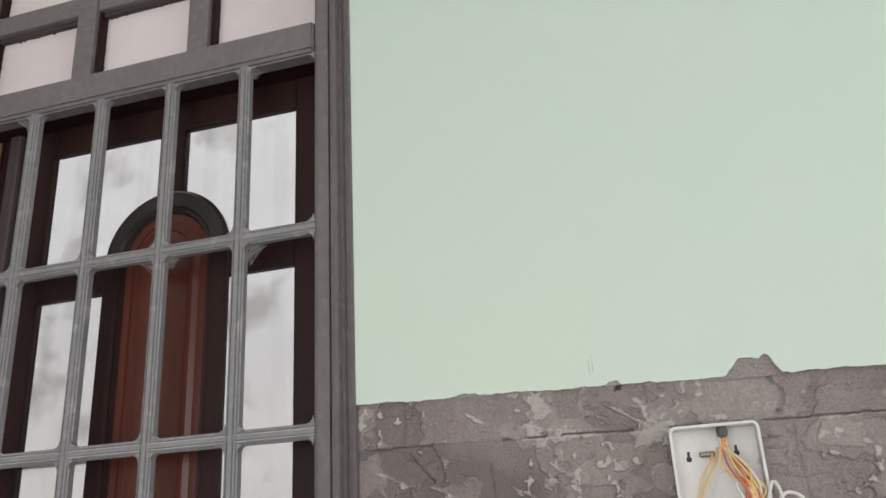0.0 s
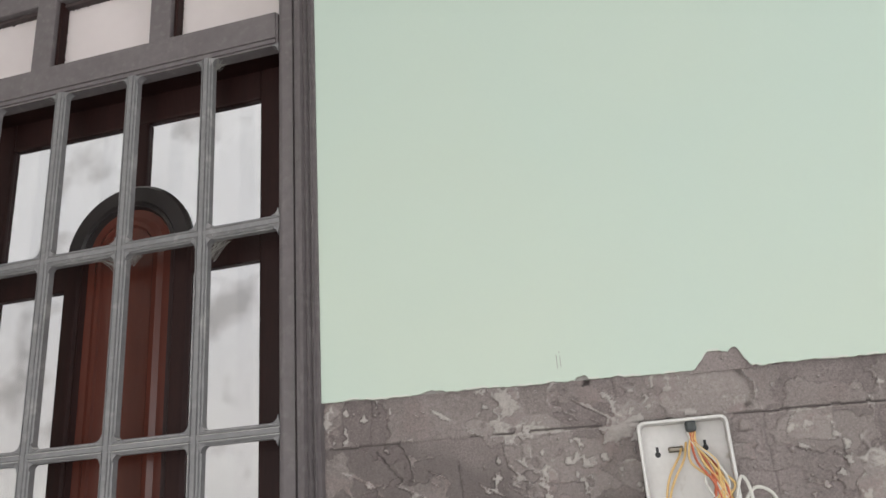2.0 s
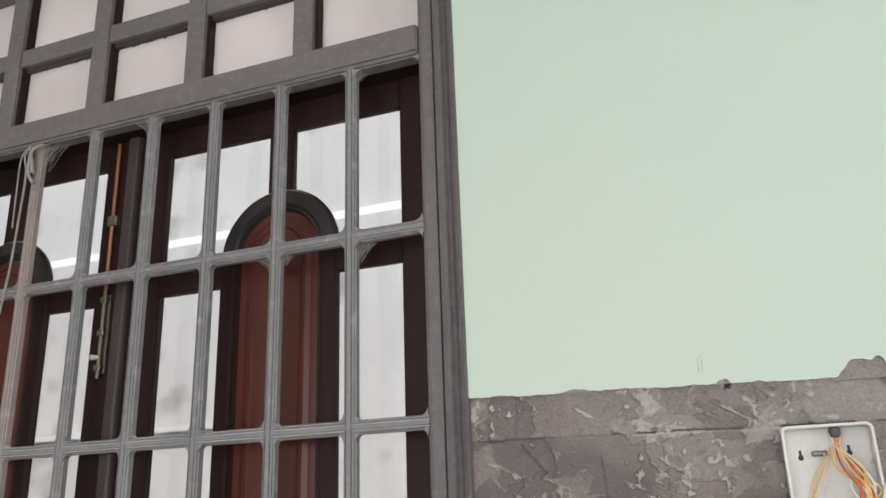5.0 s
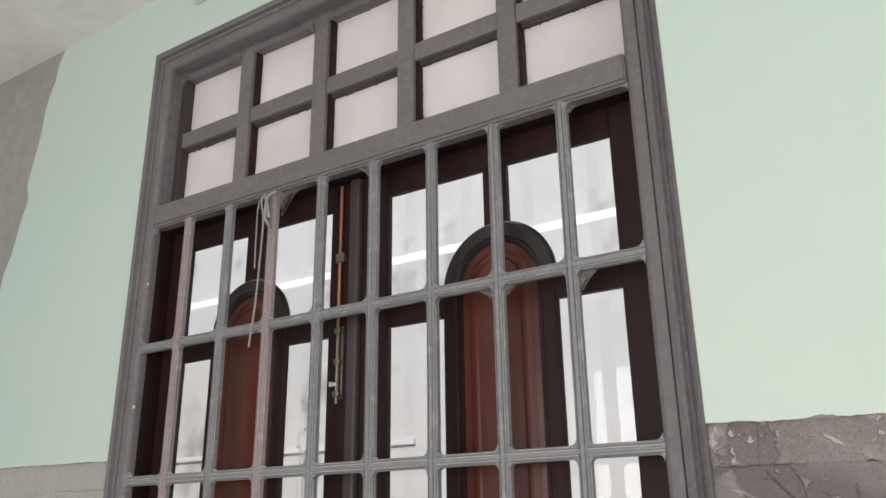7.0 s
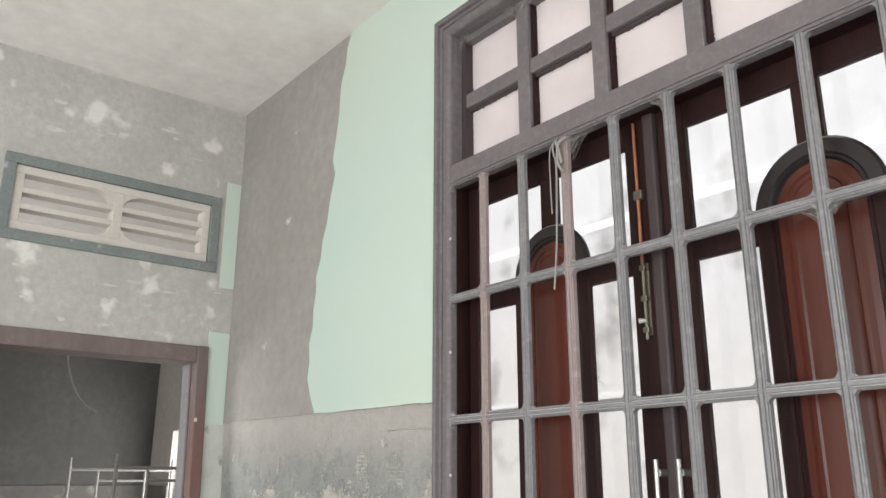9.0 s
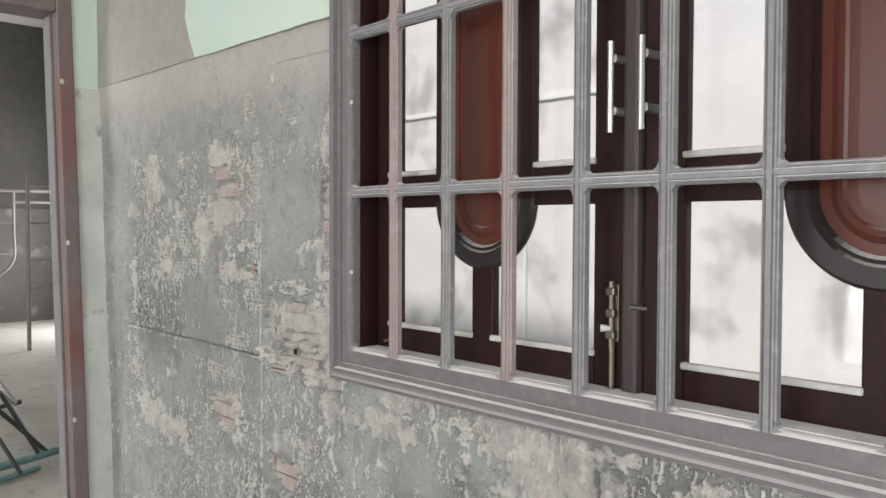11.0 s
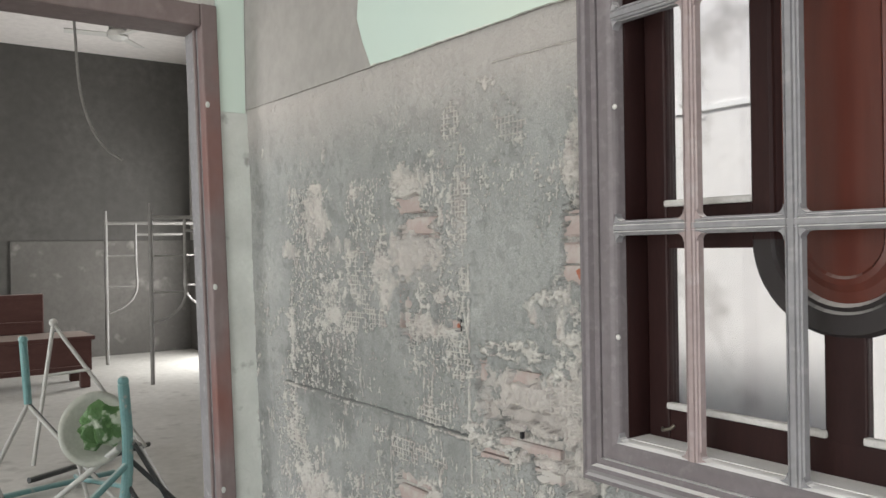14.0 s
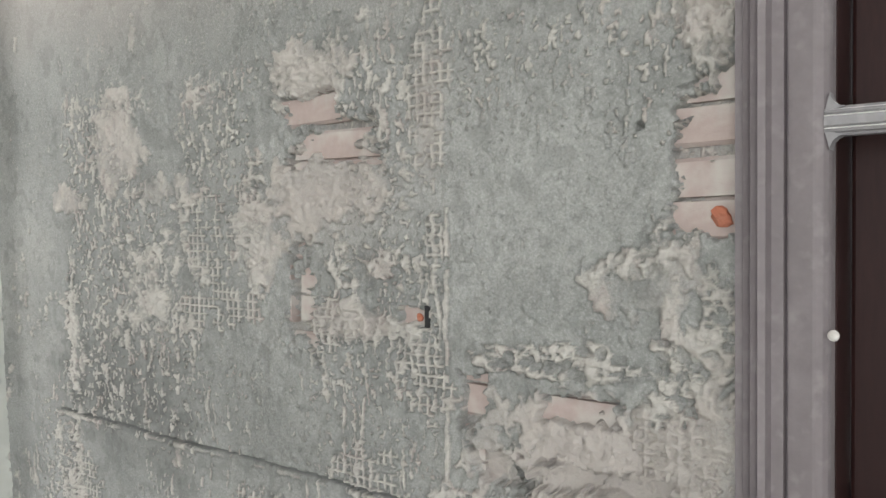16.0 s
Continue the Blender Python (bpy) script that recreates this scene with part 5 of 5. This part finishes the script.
part("joint_strip", boxed(-3.9, -1.1, 2.888, 2.902, 2.05, 2.085, bevel=0.002), OUT_LEDGE, yard)

plant = thing("wall_plant", "straggly dry twigs growing on the yard wall", "plant", (-2.0, 2.88, 1.95))
rnd = random.Random(17)
for k in range(2):
    x, z = rnd.uniform(-0.12, 0.12), rnd.uniform(0.0, 0.12)
    pts = [(x, -0.01, z)]
    for q in range(4):
        x, z = x + rnd.uniform(-0.07, 0.07), z + rnd.uniform(0.05, 0.12)
        pts.append((x, -rnd.uniform(0.02, 0.06), z))
    line = smooth_line(pts, 4)
    part("stem", tubed(line, [0.0035 - 0.00012 * q for q in range(17)], 6), LEAF, plant)
    for q in range(3):
        c = line[rnd.randrange(4, 17)]
        bm = bmesh.new()
        w = rnd.uniform(0.012, 0.026)
        vs = [bm.verts.new(v) for v in ((0, 0, 0), (w, -0.01, w * 0.4), (2.4 * w, 0.0, 0), (w, -0.01, -w * 0.5))]
        vt = bm.verts.new((w * 1.1, -0.02, 0))
        for e in range(4):
            bm.faces.new((vs[e], vs[(e + 1) % 4], vt))
        lf = part("leaf", bm, LEAF, plant)
        lf.matrix_basis = Matrix.Translation(c) @ pose(0, 0, 0, rnd.uniform(-40, 40), rnd.uniform(0, 360), rnd.uniform(-30, 30))

# ---- back room ----
bench = thing("wooden_bench", "dusty reddish-brown wooden bench with a slatted back", "bench", (-7.65, -0.5, 0))
part("seat_front", boxed(0.26, 0.30, -1.2, 1.27, 0.17, 0.47, bevel=0.008), BENCH_WOOD, bench)
part("seat_trim", boxed(0.30, 0.312, -1.2, 1.25, 0.20, 0.225, bevel=0.004), BENCH_WOOD, bench)
part("seat", boxed(-0.30, 0.32, -1.2, 1.30, 0.465, 0.505, bevel=0.008), BENCH_WOOD, bench)
part("backrest", boxed(-0.33, -0.27, -1.2, 0.95, 0.505, 0.90, bevel=0.015), BENCH_WOOD, bench)
part("back_rail", boxed(-0.27, -0.255, -1.2, 0.93, 0.60, 0.63, bevel=0.004), BENCH_WOOD, bench)
for x in (0.22, -0.27):
    for y in (1.22, -1.15):
        part("leg", boxed(x - 0.04, x + 0.04, y - 0.045, y + 0.045, 0, 0.47, bevel=0.012), BENCH_WOOD, bench)


def scaffold_frame(a, b2, h, at_label):
    """A walk-through scaffold frame from foot a to foot b2, with the inner arch and rungs."""
    a, b2 = Vector(a), Vector(b2)
    s = thing("scaffold_frame", at_label, "scaffold", a, group="scaffold frames in the back room")
    d = b2 - a
    up = Vector((0, 0, 1))
    for q in (Vector(), d):
        part("leg", tubed([q, q + up * h], 0.021), GALV, s)
        part("spigot", tubed([q + up * h, q + up * (h + 0.10)], 0.016), GALV, s)
    part("top_rail", tubed([up * (h - 0.04), d + up * (h - 0.04)], 0.019), GALV, s)
    part("inner_rail", tubed([d * 0.27 + up * (h - 0.17), d * 0.73 + up * (h - 0.17)], 0.015), GALV, s)
    for f, g in ((0.27, 0.02), (0.73, 0.98)):
        part("inner_upright", tubed(smooth_line([d * f + up * (h - 0.05), d * f + up * (h - 0.5), d * f + up * 0.85, d * (f + (g - f) * 0.4) + up * 0.68, d * g + up * 0.60], 5), 0.015), GALV, s)
        for z in (h - 0.42, h - 0.78):
            part("rung", tubed([d * f + up * z, d * (0.0 if g < 0.5 else 1.0) + up * z], 0.011), GALV, s)
    return s


scaffold_frame((-8.90, 1.27, 0), (-8.72, 2.46, 0), 1.68, "dusty galvanised walk-through scaffold frame standing upright")
scaffold_frame((-7.14, 1.28, 0), (-6.98, 2.46, 0), 1.68, "dusty galvanised walk-through scaffold frame by the light")

ham = thing("hammock_stand", "chipped teal and white folding steel hammock stand", "hammock stand", (-3.3, -0.1, 0))
O = Vector((-3.3, -0.1, 0))


def rod(name, pts, r, mat, parent=ham, origin=O, curved=False):
    pts = [Vector(p) - origin for p in pts]
    return part(name, tubed(smooth_line(pts, 6) if curved else pts, r * 0.74, 12), mat, parent)


rod("base_bar", [(-2.72, -0.50, 0.05), (-3.04, 0.27, 0.05)], 0.032, TEAL)
rod("base_bar", [(-2.62, -0.49, 0.02), (-2.90, 0.17, 0.02)], 0.020, TEAL)
rod("base_side", [(-2.72, -0.50, 0.025), (-3.83, -0.54, 0.025)], 0.020, WHITE_TUBE)
rod("base_bar", [(-3.83, -0.54, 0.03), (-3.98, 0.16, 0.03)], 0.022, TEAL)
rod("base_bar", [(-4.06, -0.27, 0.04), (-4.50, 0.50, 0.04)], 0.024, DARK_TUBE)
rod("base_side", [(-3.02, 0.22, 0.05), (-4.40, 0.42, 0.05)], 0.018, DARK_TUBE)
rod("post", [(-2.88, -0.12, 0.05), (-2.94, -0.04, 0.18), (-2.96, -0.02, 0.42), (-2.92, -0.045, 0.70)], 0.034, TEAL, curved=True)
rod("brace", [(-2.95, -0.03, 0.32), (-2.70, -0.47, 0.05)], 0.022, TEAL)
rod("brace", [(-2.95, -0.03, 0.36), (-3.02, 0.24, 0.06)], 0.016, DARK_TUBE)
rod("brace", [(-2.93, 0.0, 0.42), (-2.99, 0.19, 0.07)], 0.014, DARK_TUBE)
rod("brace", [(-2.95, -0.03, 0.24), (-2.80, 0.06, 0.03)], 0.014, DARK_TUBE)
rod("brace", [(-3.96, -0.05, 0.05), (-3.30, -0.16, 0.20), (-2.95, -0.03, 0.22)], 0.016, TEAL)
rod("brace", [(-2.94, -0.02, 0.44), (-4.40, 0.42, 0.07)], 0.016, WHITE_TUBE)
rod("brace", [(-2.96, -0.06, 0.40), (-3.40, -0.30, 0.06)], 0.020, WHITE_TUBE)
rod("post", [(-3.98, -0.30, 0.82), (-3.98, -0.28, 0.48)], 0.028, TEAL)
rod("leg", [(-3.98, -0.28, 0.48), (-3.85, -0.53, 0.03)], 0.017, WHITE_TUBE)
rod("leg", [(-3.98, -0.28, 0.48), (-3.92, 0.05, 0.03)], 0.017, DARK_TUBE)
rod("leg", [(-3.98, -0.28, 0.47), (-3.35, 0.02, 0.05)], 0.014, WHITE_TUBE)
rod("leg", [(-4.55, -0.05, 0.86), (-4.44, -0.19, 0.03)], 0.017, WHITE_TUBE)
rod("leg", [(-4.55, -0.05, 0.86), (-4.35, 0.44, 0.06)], 0.017, WHITE_TUBE)
rod("cross_bar", [(-4.51, -0.10, 0.55), (-4.46, 0.14, 0.57)], 0.013, WHITE_TUBE)
rod("strut", [(-3.55, -0.16, 0.42), (-3.50, -0.08, 0.03)], 0.014, WHITE_TUBE)

for q, mat in (((-2.92, -0.045, 0.71), TEAL), ((-3.98, -0.30, 0.83), TEAL), ((-4.55, -0.05, 0.87), WHITE_TUBE), ((-3.05, 0.29, 0.05), TEAL)):
    bm = bmesh.new()
    bmesh.ops.create_uvsphere(bm, u_segments=14, v_segments=8, radius=0.025, matrix=Matrix.Translation(Vector(q) - O))
    part("end_cap", bm, mat, ham, smooth=True)

basin = thing("plastic_basin", "shallow white plastic basin propped on the hammock stand", "basin", (-3.10, -0.13, 0.475))
bm = bmesh.new()
m = look((0, 0, 0), (-3.0, 0.9, -2.2)) @ Matrix.Diagonal((0.93, 1.12, 1, 1))
prof = ((0.02, -0.055), (0.10, -0.05), (0.145, -0.012), (0.168, 0.0), (0.170, 0.006), (0.140, -0.004), (0.098, -0.042), (0.02, -0.047))
loft(bm, [[m @ Vector((r * math.cos(a), r * math.sin(a), z)) for a in [2 * math.pi * i / 32 for i in range(32)]] for r, z in prof], True, True)
part("bowl", bm, BASIN_PLASTIC, basin, smooth=True)

bag = bmesh.new()
bmesh.ops.create_icosphere(bag, subdivisions=4, radius=0.088)
for v in bag.verts:
    n1 = noise.noise(v.co * 14) + 0.6 * noise.noise(v.co * 32)
    v.co *= 1.05 + 0.60 * n1
    v.co.x *= 0.5
    v.co.z *= 0.95 + 0.25 * noise.noise(v.co * 9)
bag_ob = tagged(part("plastic_bag", bag, BAG_GREEN), "crumpled green plastic bag lying in the basin", "plastic bag")
bag_ob.location = (-3.065, -0.105, 0.492)

tri = thing("tripod_stand", "dark grey metal tripod stand with a clamp", "tripod", (-3.75, -0.66, 0))
OT = Vector((-3.75, -0.66, 0))
rod("leg", [(-3.75, -0.66, 0.68), (-4.72, -0.56, 0.02)], 0.014, DARK_TUBE, tri, OT)
rod("leg", [(-3.75, -0.66, 0.66), (-2.42, -0.46, 0.02)], 0.014, DARK_TUBE, tri, OT)
rod("leg", [(-3.75, -0.66, 0.66), (-3.9, -1.35, 0.02)], 0.014, DARK_TUBE, tri, OT)
rod("column", [(-3.75, -0.66, 0.60), (-3.75, -0.66, 0.92)], 0.020, DARK_TUBE, tri, OT)
rod("clamp", [(-3.75, -0.70, 0.74), (-3.75, -0.60, 0.74)], 0.030, DARK_TUBE, tri, OT)
rod("collar", [(-3.10, -0.562, 0.345), (-3.04, -0.553, 0.315)], 0.024, DARK_TUBE, tri, OT)
rod("foot", [(-4.72, -0.60, 0.015), (-4.72, -0.50, 0.015)], 0.014, DARK_TUBE, tri, OT)

coil = thing("cable_coil", "loose coil of white cable on the dusty floor", "cable", (-1.86, 0.0, 0))
rnd = random.Random(9)
for k in range(5):
    r, cx, cy = rnd.uniform(0.07, 0.13), rnd.uniform(-0.06, 0.04), rnd.uniform(-0.08, 0.04)
    lean = rnd.uniform(0.1, 0.9) if k < 2 else 0.05
    pts = [(cx + r * math.cos(a), cy + r * math.sin(a), 0.006 + 0.004 * k + lean * r * (1 + math.sin(a)) * 0.8) for a in [2 * math.pi * i / 20 for i in range(19)]]
    part("loop", tubed(pts, 0.005, 7), WIRE_WHITE, coil)

cord = tagged(part("ceiling_cable", tubed(smooth_line([(-7.33, 0.641, 3.80), (-7.33, 0.659, 3.43), (-7.33, 0.696, 2.874), (-7.33, 0.789, 2.522), (-7.33, 0.919, 2.319), (-7.33, 1.076, 2.207)], 6), 0.013, 8), GALV), "loose pale cable hanging from the ceiling", "cable")

fan = thing("ceiling_fan", "dusty pale ceiling fan at rest", "fan", (-7.33, 1.05, 3.43))
part("stem", tubed([(0, 0, 0.06), (0, 0, 0.37)], 0.012), GALV, fan)
part("canopy", tubed([(0, 0, 0.06), (0, 0, 0.10), (0, 0, 0.18)], [0.085, 0.075, 0.02], 20), GALV, fan)
part("motor", tubed([(0, 0, -0.05), (0, 0, -0.02), (0, 0, 0.03), (0, 0, 0.07)], [0.05, 0.10, 0.10, 0.04], 20), PLASTIC_WHITE, fan)
for a in (20, 140, 260):
    bm = boxed(0.08, 0.48, -0.05, 0.05, -0.005, 0.005, bevel=0.002)
    bmesh.ops.transform(bm, matrix=pose(0, 0, 0, 8, 0, a), verts=bm.verts)
    part("blade", bm, PLASTIC_WHITE, fan)

# crumbs of plaster on the floor by the doorway
rnd = random.Random(21)
bm = bmesh.new()
for k in range(60):
    s = rnd.uniform(0.004, 0.02)
    tmp = bmesh.new()
    bmesh.ops.create_icosphere(tmp, subdivisions=1, radius=s)
    append(bm, tmp, pose(rnd.uniform(-3.4, -1.75), rnd.uniform(-0.8, 0.9), s * 0.3, rnd.uniform(0, 90), 0, rnd.uniform(0, 90)) @ Matrix.Diagonal((1, rnd.uniform(0.5, 1), rnd.uniform(0.4, 0.9), 1)))
tagged(part("plaster_rubble", bm, PALE), "crumbs of pale plaster on the floor", "rubble", kind="stuff")
